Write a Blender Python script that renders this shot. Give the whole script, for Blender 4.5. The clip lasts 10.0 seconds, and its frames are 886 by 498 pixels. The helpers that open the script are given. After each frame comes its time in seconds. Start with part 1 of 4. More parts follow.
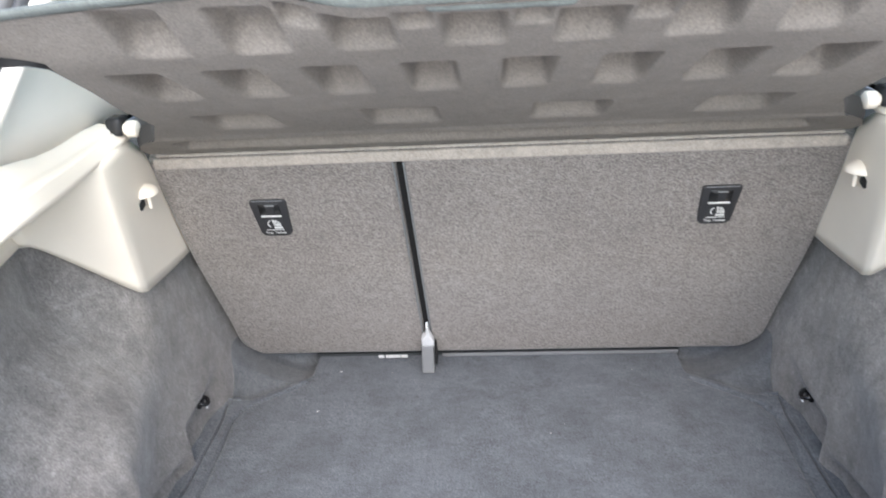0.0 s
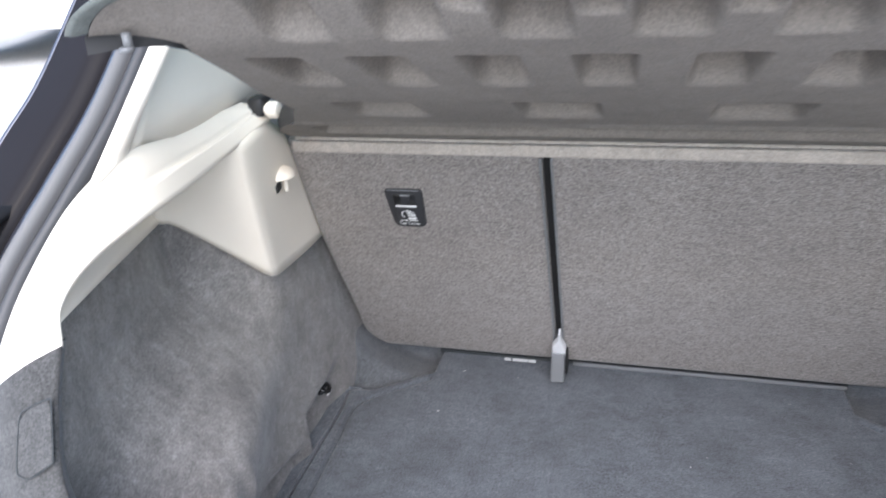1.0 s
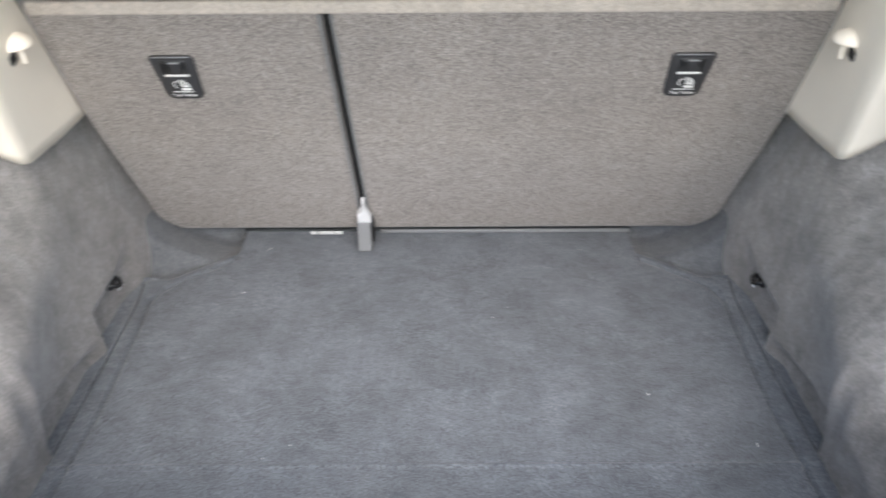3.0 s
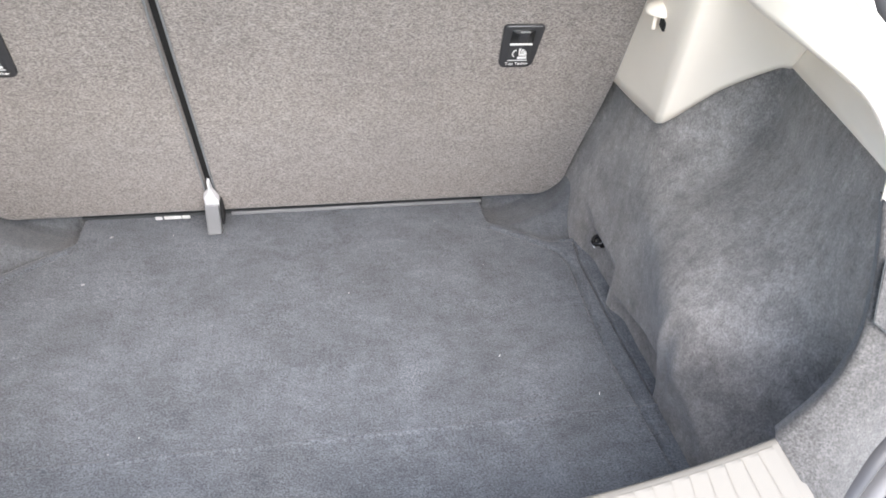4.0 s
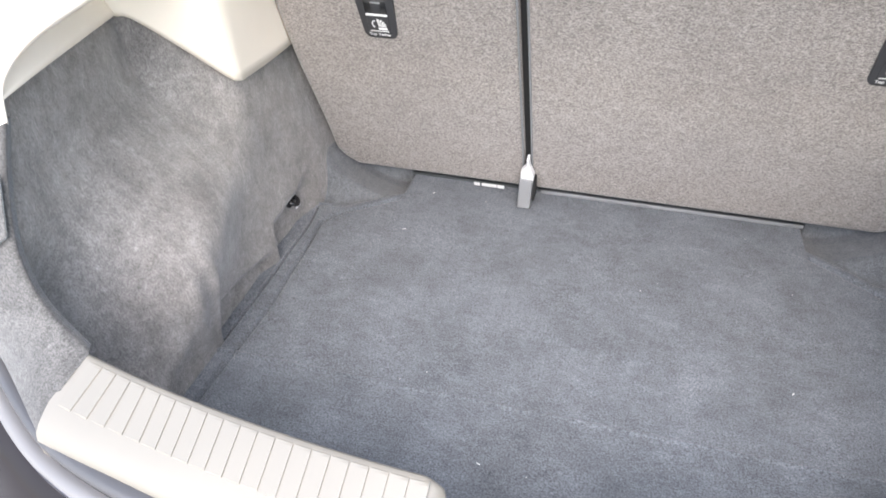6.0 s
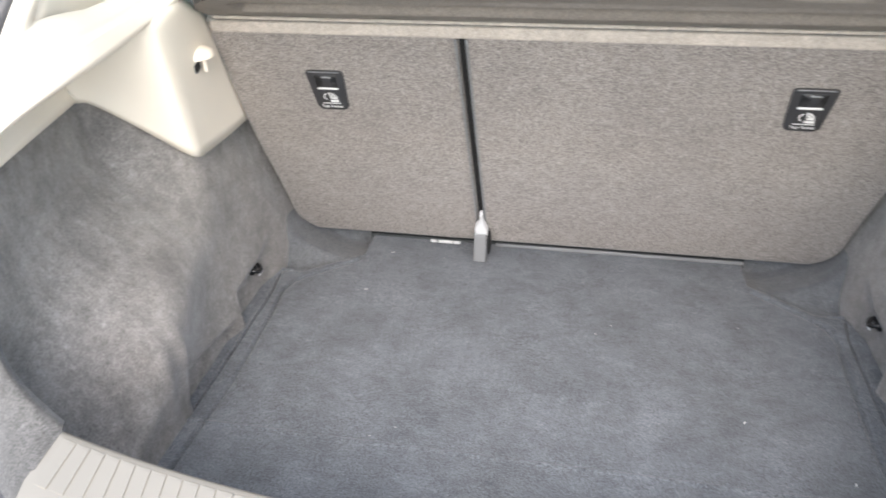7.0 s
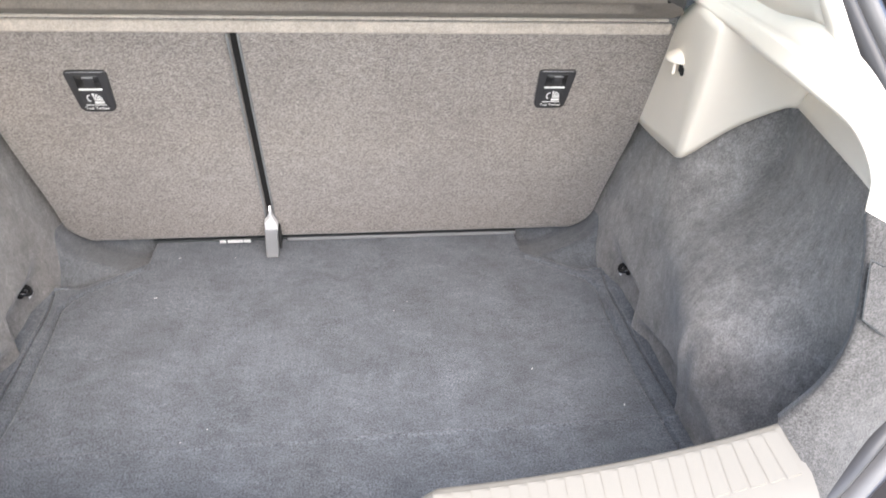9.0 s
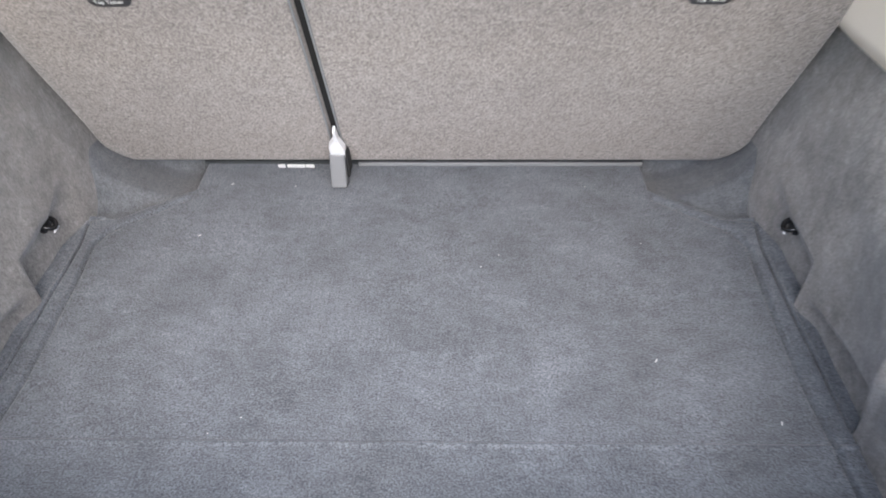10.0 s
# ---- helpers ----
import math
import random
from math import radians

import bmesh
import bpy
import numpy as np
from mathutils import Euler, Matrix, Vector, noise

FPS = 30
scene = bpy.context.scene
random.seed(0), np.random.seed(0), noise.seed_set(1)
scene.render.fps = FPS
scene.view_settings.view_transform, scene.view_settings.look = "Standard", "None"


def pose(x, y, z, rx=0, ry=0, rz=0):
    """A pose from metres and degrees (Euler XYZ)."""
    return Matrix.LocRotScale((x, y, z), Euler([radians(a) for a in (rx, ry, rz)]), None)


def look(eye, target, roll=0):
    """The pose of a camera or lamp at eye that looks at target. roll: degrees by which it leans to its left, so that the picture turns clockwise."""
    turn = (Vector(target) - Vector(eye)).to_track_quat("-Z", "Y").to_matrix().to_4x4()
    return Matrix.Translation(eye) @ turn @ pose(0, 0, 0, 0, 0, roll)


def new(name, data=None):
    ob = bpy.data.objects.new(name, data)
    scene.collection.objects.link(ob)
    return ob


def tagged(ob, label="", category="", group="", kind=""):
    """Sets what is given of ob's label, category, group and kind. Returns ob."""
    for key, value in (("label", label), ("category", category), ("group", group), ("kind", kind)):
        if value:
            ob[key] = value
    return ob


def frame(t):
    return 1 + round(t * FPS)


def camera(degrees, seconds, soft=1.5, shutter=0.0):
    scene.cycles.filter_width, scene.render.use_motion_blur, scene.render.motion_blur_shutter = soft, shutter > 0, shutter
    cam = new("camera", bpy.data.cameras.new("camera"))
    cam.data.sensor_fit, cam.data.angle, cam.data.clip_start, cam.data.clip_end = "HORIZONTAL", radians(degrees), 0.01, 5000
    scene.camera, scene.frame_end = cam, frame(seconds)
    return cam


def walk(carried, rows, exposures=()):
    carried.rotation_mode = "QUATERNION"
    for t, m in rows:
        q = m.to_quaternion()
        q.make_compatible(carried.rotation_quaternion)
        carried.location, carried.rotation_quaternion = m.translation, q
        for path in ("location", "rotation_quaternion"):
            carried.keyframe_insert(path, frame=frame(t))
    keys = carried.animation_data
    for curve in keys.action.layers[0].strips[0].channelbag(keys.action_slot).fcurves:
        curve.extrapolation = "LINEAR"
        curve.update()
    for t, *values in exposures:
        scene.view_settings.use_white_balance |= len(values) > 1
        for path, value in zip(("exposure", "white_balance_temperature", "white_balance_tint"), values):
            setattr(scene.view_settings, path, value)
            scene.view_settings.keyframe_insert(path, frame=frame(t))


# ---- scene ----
cam = camera(63.5, 10.0, soft=1.7, shutter=0.35)

PATH = [
    (0, (0.003, -0.467, 0.85), (-0.138, 1.34, 0.004), -3.4),
    (0.5, (-0.021, -0.44, 0.869), (-0.286, 1.376, 0.074), -4.2),
    (1, (-0.029, -0.38, 0.842), (-0.514, 1.352, -0.031), -3.8),
    (1.5, (-0.023, -0.347, 0.826), (-0.64, 1.262, -0.19), -3.4),
    (2, (0.002, -0.345, 0.815), (-0.619, 1.174, -0.329), -4.3),
    (2.5, (0.003, -0.344, 0.82), (-0.419, 1.21, -0.366), -2.7),
    (3, (0.016, -0.346, 0.816), (0.01, 1.261, -0.374), -0.4),
    (3.2, (0.045, -0.343, 0.814), (0.166, 1.258, -0.379), 0.1),
    (4.3, (0.058, -0.367, 0.809), (0.4, 1.168, -0.426), 4.3),
    (4.5, (0.043, -0.364, 0.808), (0.303, 1.179, -0.439), 4.1),
    (5, (0.011, -0.362, 0.814), (-0.031, 1.178, -0.461), 2.8),
    (5.5, (0.006, -0.38, 0.807), (-0.302, 1.123, -0.477), 0.8),
    (5.7, (0.012, -0.387, 0.805), (-0.387, 1.102, -0.469), -0.3),
    (6.8, (0.024, -0.415, 0.83), (-0.381, 1.186, -0.299), -1.7),
    (7, (0.033, -0.428, 0.836), (-0.304, 1.196, -0.283), -2.1),
    (7.5, (0.048, -0.46, 0.829), (-0.002, 1.203, -0.281), -0.9),
    (8, (0.071, -0.457, 0.834), (0.22, 1.205, -0.268), 0.2),
    (8.5, (0.061, -0.47, 0.847), (0.304, 1.194, -0.236), 1.5),
    (9, (0.021, -0.481, 0.836), (0.276, 1.164, -0.272), 3.0),
    (9.5, (0.03, -0.38, 0.802), (0.145, 1.215, -0.399), 2.0),
    (10, (0.061, -0.199, 0.741), (0.021, 1.266, -0.62), -0.9),
]
EXPOSURE = [(0, -0.25, 6000), (0.5, -0.36, 5950), (1, -0.57, 5780), (1.5, -0.56, 5900), (2, -0.63, 5950), (2.5, -0.55, 6050), (3.2, -0.07, 6200), (4.3, 0.16, 6250), (5.0, 0.28, 6250), (5.5, 0.33, 6150), (7, -0.02, 6350), (8.5, 0.08, 6300), (9, 0.1, 6350), (9.5, -0.15, 6250), (10, 0.02, 6120)]
walk(cam, [(t, look(eye, target, roll)) for t, eye, target, roll in PATH], [(t, 1.96 + e, k, 10 if t == 0 else 16 if t < 1 else 11 if t < 1.2 else 9 if t < 3.5 else 10 if t == 7 else 12) for t, e, k in EXPOSURE])


# ---- world and light ----
GROUND = -0.42
world = bpy.data.worlds.new("sky")
scene.world = world
world.use_nodes = True
wn = world.node_tree
sky = wn.nodes.new("ShaderNodeTexSky")
sky.sky_type = 'NISHITA'
sky.sun_disc = False
SUN_EL, SUN_AZ = radians(46), radians(171)
sky.sun_elevation, sky.sun_rotation = SUN_EL, SUN_AZ
sky.air_density, sky.dust_density = 1.2, 2.5
wn.nodes["Background"].inputs["Strength"].default_value = 0.15
wn.links.new(sky.outputs["Color"], wn.nodes["Background"].inputs["Color"])
sun = new("sun", bpy.data.lights.new("sun", "SUN"))
sun.data.energy, sun.data.angle, sun.data.color = 1.5, radians(78), (1.0, 0.955, 0.895)
SUN_WAY = Vector((math.sin(SUN_AZ) * math.cos(SUN_EL), math.cos(SUN_AZ) * math.cos(SUN_EL), math.sin(SUN_EL)))
sun.matrix_world = look(SUN_WAY * 10, (0, 0, 0))


# ---- materials ----
def shader(name, rough=0.6, metal=0.0, coat=0.0):
    m = bpy.data.materials.new(name)
    m.use_nodes = True
    b = m.node_tree.nodes["Principled BSDF"]
    b.inputs["Roughness"].default_value = rough
    b.inputs["Metallic"].default_value = metal
    b.inputs["Coat Weight"].default_value = coat
    return m, m.node_tree, b


def noise_node(nt, scale, detail=3.0, stretch=(1, 1, 1), rough=0.6):
    co = nt.nodes.new("ShaderNodeTexCoord")
    mp = nt.nodes.new("ShaderNodeMapping")
    mp.inputs["Scale"].default_value = stretch
    tx = nt.nodes.new("ShaderNodeTexNoise")
    tx.inputs["Scale"].default_value, tx.inputs["Detail"].default_value = scale, detail
    tx.inputs["Roughness"].default_value = rough
    nt.links.new(co.outputs["Object"], mp.inputs["Vector"])
    nt.links.new(mp.outputs["Vector"], tx.inputs["Vector"])
    return tx.outputs["Fac"]


def ramp(nt, fac, lo, hi, a=0.3, b=0.7):
    r = nt.nodes.new("ShaderNodeValToRGB")
    r.color_ramp.elements[0].position, r.color_ramp.elements[1].position = a, b
    r.color_ramp.elements[0].color, r.color_ramp.elements[1].color = (*lo, 1), (*hi, 1)
    nt.links.new(fac, r.inputs["Fac"])
    return r.outputs["Color"]


def blend(nt, a, b, how="MULTIPLY", fac=1.0):
    n = nt.nodes.new("ShaderNodeMix")
    n.data_type, n.blend_type = "RGBA", how
    n.inputs["Factor"].default_value = fac
    nt.links.new(a, n.inputs["A"])
    nt.links.new(b, n.inputs["B"])
    return n.outputs["Result"]


def bump(nt, b, fac, strength, distance):
    n = nt.nodes.new("ShaderNodeBump")
    n.inputs["Strength"].default_value, n.inputs["Distance"].default_value = strength, distance
    nt.links.new(fac, n.inputs["Height"])
    nt.links.new(n.outputs["Normal"], b.inputs["Normal"])


def cloth(name, colour, grain=380, patch=9, spread=0.3, patch_spread=0.22, stretch=(1, 1, 1), sheen=0.25, tuft=0.3, nap=0.12, lie=(1, 0.35, 1)):
    """Needle felt or carpet: fibre speckle, tufts, brushed hair streaks, mottling by the lie of the nap, and a fine relief."""
    m, nt, b = shader(name, 0.95)
    c = Vector(colour)
    g = lambda v: (v, v, v)
    fine = noise_node(nt, grain, 4, stretch, 0.8)
    tufts = noise_node(nt, grain / 2.8, 5, stretch, 0.8)
    brushed = noise_node(nt, 62, 6, lie, 0.75)
    big = noise_node(nt, patch, 8, (1, 1, 1), 0.72)
    col = ramp(nt, fine, c * (1 - spread), c * (1 + spread), 0.36, 0.64)
    col = blend(nt, col, ramp(nt, tufts, g(1 - tuft), g(1 + tuft), 0.28, 0.72))
    col = blend(nt, col, ramp(nt, brushed, g(1 - nap), g(1 + nap), 0.34, 0.66))
    col = blend(nt, col, ramp(nt, big, g(1 - patch_spread), g(1 + patch_spread), 0.32, 0.70))
    nt.links.new(col, b.inputs["Base Color"])
    b.inputs["Sheen Weight"].default_value, b.inputs["Sheen Roughness"].default_value = sheen, 0.5
    b.inputs["Specular IOR Level"].default_value = 0.1
    bump(nt, b, fine, 0.6, 0.0010)
    return m


def plastic(name, colour, rough=0.5, grain=700, relief=0.15, spread=0.05, metal=0.0, coat=0.0, patch=5):
    """Moulded plastic, rubber, paint or metal with a fine grain and slight soiling."""
    m, nt, b = shader(name, rough, metal, coat)
    c = Vector(colour)
    fine = noise_node(nt, grain, 2)
    big = noise_node(nt, patch, 4)
    col = ramp(nt, big, c * (1 - spread), c * (1 + spread))
    nt.links.new(col, b.inputs["Base Color"])
    rr = nt.nodes.new("ShaderNodeMapRange")
    rr.inputs["To Min"].default_value, rr.inputs["To Max"].default_value = rough * 0.85, min(1, rough * 1.15)
    nt.links.new(big, rr.inputs["Value"])
    nt.links.new(rr.outputs["Result"], b.inputs["Roughness"])
    if relief:
        bump(nt, b, fine, relief, 0.0004)
    return m


M_FLOOR = cloth("floor_carpet", (0.123, 0.133, 0.146), 460, 8, 0.58, 0.28, (0.8, 1, 1), tuft=0.20, nap=0.13, lie=(0.5, 1, 1))
M_WALL = cloth("side_carpet", (0.236, 0.222, 0.210), 460, 14, 0.30, 0.34, (1, 1, 0.6), tuft=0.22, nap=0.15, lie=(1, 1, 0.5))
M_CORNER = cloth("corner_felt", (0.118, 0.124, 0.131), 460, 10, 0.4, 0.22, tuft=0.2, nap=0.15)
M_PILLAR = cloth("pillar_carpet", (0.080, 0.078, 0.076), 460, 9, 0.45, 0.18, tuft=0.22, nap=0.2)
M_SEAT = cloth("seat_felt", (0.256, 0.231, 0.213), 520, 4, 0.62, 0.12, (0.5, 1, 1), tuft=0.15, nap=0.08)
M_SHELF = cloth("shelf_felt", (0.246, 0.221, 0.196), 460, 7, 0.2, 0.10, sheen=0.03, tuft=0.09, nap=0.06)
M_SHELF_TOP = cloth("shelf_top_felt", (0.146, 0.160, 0.150), 460, 8, 0.15, 0.10, sheen=0.1, tuft=0.12)
M_STRIP = cloth("strip_felt", (0.44, 0.395, 0.345), 460, 18, 0.2, 0.10, tuft=0.14)
M_CREAM = plastic("cream_plastic", (0.90, 0.825, 0.705), 0.45, 900, 0.12, 0.03)
M_SILL = plastic("sill_plastic", (0.172, 0.160, 0.136), 0.40, 900, 0.12, 0.04)
M_GREYPL = plastic("grey_plastic", (0.20, 0.205, 0.21), 0.4, 900, 0.2, 0.06)
M_FOOT = plastic("foot_plastic", (0.185, 0.188, 0.192), 0.4, 900, 0.25, 0.1)
M_SATIN = plastic("satin_metal", (0.74, 0.745, 0.75), 0.28, 900, 0.05, 0.05, 0.5)
M_CLIP = plastic("clip_metal", (0.86, 0.86, 0.86), 0.3, 900, 0.05, 0.03, 0.15)
M_BLACK = plastic("black_plastic", (0.018, 0.018, 0.019), 0.45, 900, 0.2, 0.1)
M_FRAME = plastic("frame_plastic", (0.042, 0.042, 0.044), 0.30, 900, 0.2, 0.1)
M_BLACKGL = plastic("black_gloss", (0.012, 0.012, 0.013), 0.2, 500, 0.02, 0.1)
M_RUBBER = plastic("seal_rubber", (0.055, 0.054, 0.056), 0.5, 900, 0.15, 0.08)
M_FLANGE = plastic("flange_rubber", (0.14, 0.137, 0.136), 0.6, 700, 0.05, 0.05)
M_GLOSS = plastic("gloss_paint", (0.022, 0.020, 0.021), 0.05, 500, 0.0, 0.05)
M_GLOSS.node_tree.nodes["Principled BSDF"].inputs["Specular IOR Level"].default_value = 0.05
M_PAINT = plastic("grey_paint", (0.09, 0.095, 0.12), 0.3, 500, 0.0, 0.03, 0.4, 0.8)
M_DARKPAINT = plastic("dark_paint", (0.015, 0.015, 0.017), 0.35, 500, 0.0, 0.05, 0.0, 0.0)
M_DARKPAINT.node_tree.nodes["Principled BSDF"].inputs["Specular IOR Level"].default_value = 0.2
M_WHITE = plastic("white_print", (0.68, 0.68, 0.665), 0.6, 500, 0.0, 0.02)
M_DARK = plastic("dark_gap", (0.012, 0.012, 0.012), 0.9, 500, 0.0, 0.1)
M_LEATHER = plastic("seat_cover", (0.05, 0.056, 0.058), 0.55, 500, 0.3, 0.1)
M_DASH = plastic("dash_plastic", (0.07, 0.07, 0.072), 0.5, 800, 0.2, 0.08)
M_TRIM = plastic("interior_trim", (0.60, 0.55, 0.475), 0.6, 800, 0.15, 0.04)
M_WHITEPAINT = plastic("white_paint", (0.8, 0.8, 0.79), 0.3, 500, 0.0, 0.02, 0.0, 0.6)
M_RED = plastic("red_lens", (0.55, 0.02, 0.02), 0.2, 500, 0.0, 0.05, 0.0, 0.6)
M_TYRE = plastic("tyre_rubber", (0.025, 0.025, 0.026), 0.8, 300, 0.3, 0.1)
M_ALLOY = plastic("alloy", (0.55, 0.56, 0.58), 0.3, 300, 0.0, 0.05, 0.9)
M_WEBBING = plastic("belt_webbing", (0.16, 0.155, 0.145), 0.8, 600, 0.3, 0.08)
M_ASPHALT = cloth("paving", (0.50, 0.482, 0.455), 60, 0.6, 0.15, 0.12, sheen=0.0, tuft=0.1)


def glass(name, colour):
    """Thin tinted pane: lets coloured light straight through, with a faint glossy film."""
    m, nt, b = shader(name, 0.05)
    clear = nt.nodes.new("ShaderNodeBsdfTransparent")
    clear.inputs["Color"].default_value = (*colour, 1)
    film = nt.nodes.new("ShaderNodeBsdfGlossy")
    film.inputs["Roughness"].default_value = 0.03
    mix = nt.nodes.new("ShaderNodeMixShader")
    mix.inputs["Fac"].default_value = 0.06
    nt.links.new(clear.outputs[0], mix.inputs[1])
    nt.links.new(film.outputs[0], mix.inputs[2])
    nt.links.new(mix.outputs[0], nt.nodes["Material Output"].inputs["Surface"])
    return m


M_TINT = glass("tinted_glass", (0.62, 0.86, 0.81))


def lit(name, colour, power):
    m, nt, b = shader(name, 0.3)
    b.inputs["Base Color"].default_value = (0.02, 0.02, 0.02, 1)
    b.inputs["Emission Color"].default_value = (*colour, 1)
    b.inputs["Emission Strength"].default_value = power
    return m


M_SCREEN = lit("screen_glow", (0.55, 0.10, 0.10), 0.7)
M_SCREENTEXT = lit("screen_text", (1.0, 0.85, 0.82), 1.2)


# ---- mesh helpers ----
def mesh_of(name, bm, material, smooth=True):
    me = bpy.data.meshes.new(name)
    bm.normal_update()
    bm.to_mesh(me)
    bm.free()
    me.materials.append(material)
    for p in me.polygons:
        p.use_smooth = smooth
    return me


def part(name, bm, material, parent, label="", smooth=True):
    ob = new(name, mesh_of(name, bm, material, smooth))
    ob.parent = parent
    return tagged(ob, label=label)


def whole(name, bm, material, label, category, kind="", smooth=True, group=""):
    return tagged(new(name, mesh_of(name, bm, material, smooth)), label, category, group, kind)


def base(name, at, label, category, kind="", group=""):
    ob = new(name)
    ob.empty_display_size = 0.05
    ob.location = at
    ob["label"] = label
    return tagged(ob, label, category, group, kind)


def shift(bm, at):
    bmesh.ops.translate(bm, verts=bm.verts, vec=-Vector(at))
    return bm


def box(w, d, h, at=(0, 0, 0), bevel=0.0, seg=2, m=None):
    bm = bmesh.new()
    bmesh.ops.create_cube(bm, size=1)
    bmesh.ops.scale(bm, verts=bm.verts, vec=(w, d, h))
    if bevel:
        bmesh.ops.bevel(bm, geom=bm.edges[:], offset=bevel, segments=seg, profile=0.5, affect="EDGES")
    if m is not None:
        bmesh.ops.transform(bm, matrix=m, verts=bm.verts)
    bmesh.ops.translate(bm, verts=bm.verts, vec=at)
    return bm


def cyl(r, h, at=(0, 0, 0), m=None, seg=24, r2=None, bevel=0.0):
    bm = bmesh.new()
    bmesh.ops.create_cone(bm, cap_ends=True, segments=seg, radius1=r, radius2=r if r2 is None else r2, depth=h)
    if bevel:
        rim = [e for e in bm.edges if abs(e.verts[0].co.z - e.verts[1].co.z) < 1e-6]
        bmesh.ops.bevel(bm, geom=rim, offset=bevel, segments=3, profile=0.5, affect="EDGES")
    if m is not None:
        bmesh.ops.transform(bm, matrix=m, verts=bm.verts)
    bmesh.ops.translate(bm, verts=bm.verts, vec=at)
    return bm


def join(*bms):
    out = bms[0]
    for b in bms[1:]:
        me = bpy.data.meshes.new("tmp")
        b.to_mesh(me)
        b.free()
        out.from_mesh(me)
        bpy.data.meshes.remove(me)
    return out


def curve(pts, n):
    """n points along a smooth line through pts."""
    pts = [Vector(p) for p in pts]
    q = [pts[0] * 2 - pts[1]] + pts + [pts[-1] * 2 - pts[-2]]
    out = []
    for i in range(n):
        s = i / (n - 1) * (len(pts) - 1)
        k = min(int(s), len(pts) - 2)
        t = s - k
        a, b, c, d = q[k:k + 4]
        out.append(0.5 * (2 * b + (c - a) * t + (2 * a - 5 * b + 4 * c - d) * t * t + (3 * b - a - 3 * c + d) * t ** 3))
    return out


def sheet(rows, thick=0.0, bm=None):
    """A sheet through rows of points; thick gives it a back on the far side of its normals."""
    bm = bm or bmesh.new()
    vs = [[bm.verts.new(p) for p in r] for r in rows]
    made = []
    for a, b in zip(vs, vs[1:]):
        for i in range(len(a) - 1):
            made.append(bm.faces.new((a[i], a[i + 1], b[i + 1], b[i])))
    if thick:
        bm.normal_update()
        back = [[bm.verts.new(v.co - v.normal * thick) for v in r] for r in vs]
        for a, b in zip(back, back[1:]):
            for i in range(len(a) - 1):
                bm.faces.new((a[i], b[i], b[i + 1], a[i + 1]))
        rim = [vs[0], vs[-1][::-1], [r[-1] for r in vs], [r[0] for r in vs][::-1]]
        rimb = [back[0], back[-1][::-1], [r[-1] for r in back], [r[0] for r in back][::-1]]
        for a, b in zip(rim, rimb):
            for i in range(len(a) - 1):
                bm.faces.new((a[i + 1], a[i], b[i], b[i + 1]))
    return bm


def lerp_rows(one, two, n, count, bulge=0.0, out=Vector((0, 0, 0))):
    """Rows from a line of points to another, with a swelling between."""
    a, b = curve(one, n), curve(two, n)
    rows = []
    for i in range(n):
        rows.append([a[i].lerp(b[i], j / (count - 1)) + out * bulge * math.sin(math.pi * j / (count - 1)) for j in range(count)])
    return rows


def tube(pts, r, n=40, seg=10):
    bm = bmesh.new()
    line = curve(pts, n)
    rows = []
    for i, p in enumerate(line):
        t = (line[min(i + 1, n - 1)] - line[max(i - 1, 0)]).normalized()
        u = t.cross(Vector((0.13, 0.97, 0.2))).normalized()
        w = t.cross(u)
        rows.append([p + (u * math.cos(a) + w * math.sin(a)) * r for a in (2 * math.pi * k / seg for k in range(seg + 1))])
    sheet(rows, 0, bm)
    bmesh.ops.remove_doubles(bm, verts=bm.verts, dist=1e-6)
    bmesh.ops.holes_fill(bm, edges=[e for e in bm.edges if e.is_boundary], sides=seg + 2)
    bmesh.ops.recalc_face_normals(bm, faces=bm.faces)
    return bm


def outline(pts, h, bevel=0.0, m=None, seg=2):
    """A plate with the given outline in x and y, h thick, from z = 0 up."""
    bm = bmesh.new()
    low = [bm.verts.new((x, y, 0)) for x, y in pts]
    f = bm.faces.new(low)
    ext = bmesh.ops.extrude_face_region(bm, geom=[f])
    tops = [v for v in ext["geom"] if isinstance(v, bmesh.types.BMVert)]
    bmesh.ops.translate(bm, verts=tops, vec=(0, 0, h))
    bmesh.ops.recalc_face_normals(bm, faces=bm.faces)
    if bevel:
        tv = set(tops)
        bmesh.ops.bevel(bm, geom=[e for e in bm.edges if e.verts[0] in tv and e.verts[1] in tv], offset=bevel, segments=seg, profile=0.5, affect="EDGES")
    if m is not None:
        bmesh.ops.transform(bm, matrix=m, verts=bm.verts)
    return bm


def rounded(x0, y0, x1, y1, radii, n=6):
    """A rounded rectangle's corners: bottom left, bottom right, top right, top left radii."""
    out = []
    for (cx, cy, sx, sy, a0), r in zip(((x0, y0, 1, 1, 180), (x1, y0, -1, 1, 270), (x1, y1, -1, -1, 0), (x0, y1, 1, -1, 90)), radii):
        for i in range(n + 1 if r else 1):
            a = radians(a0 + 90 * i / n)
            out.append((cx + sx * r + r * math.cos(a), cy + sy * r + r * math.sin(a)) if r else (cx, cy))
    return out


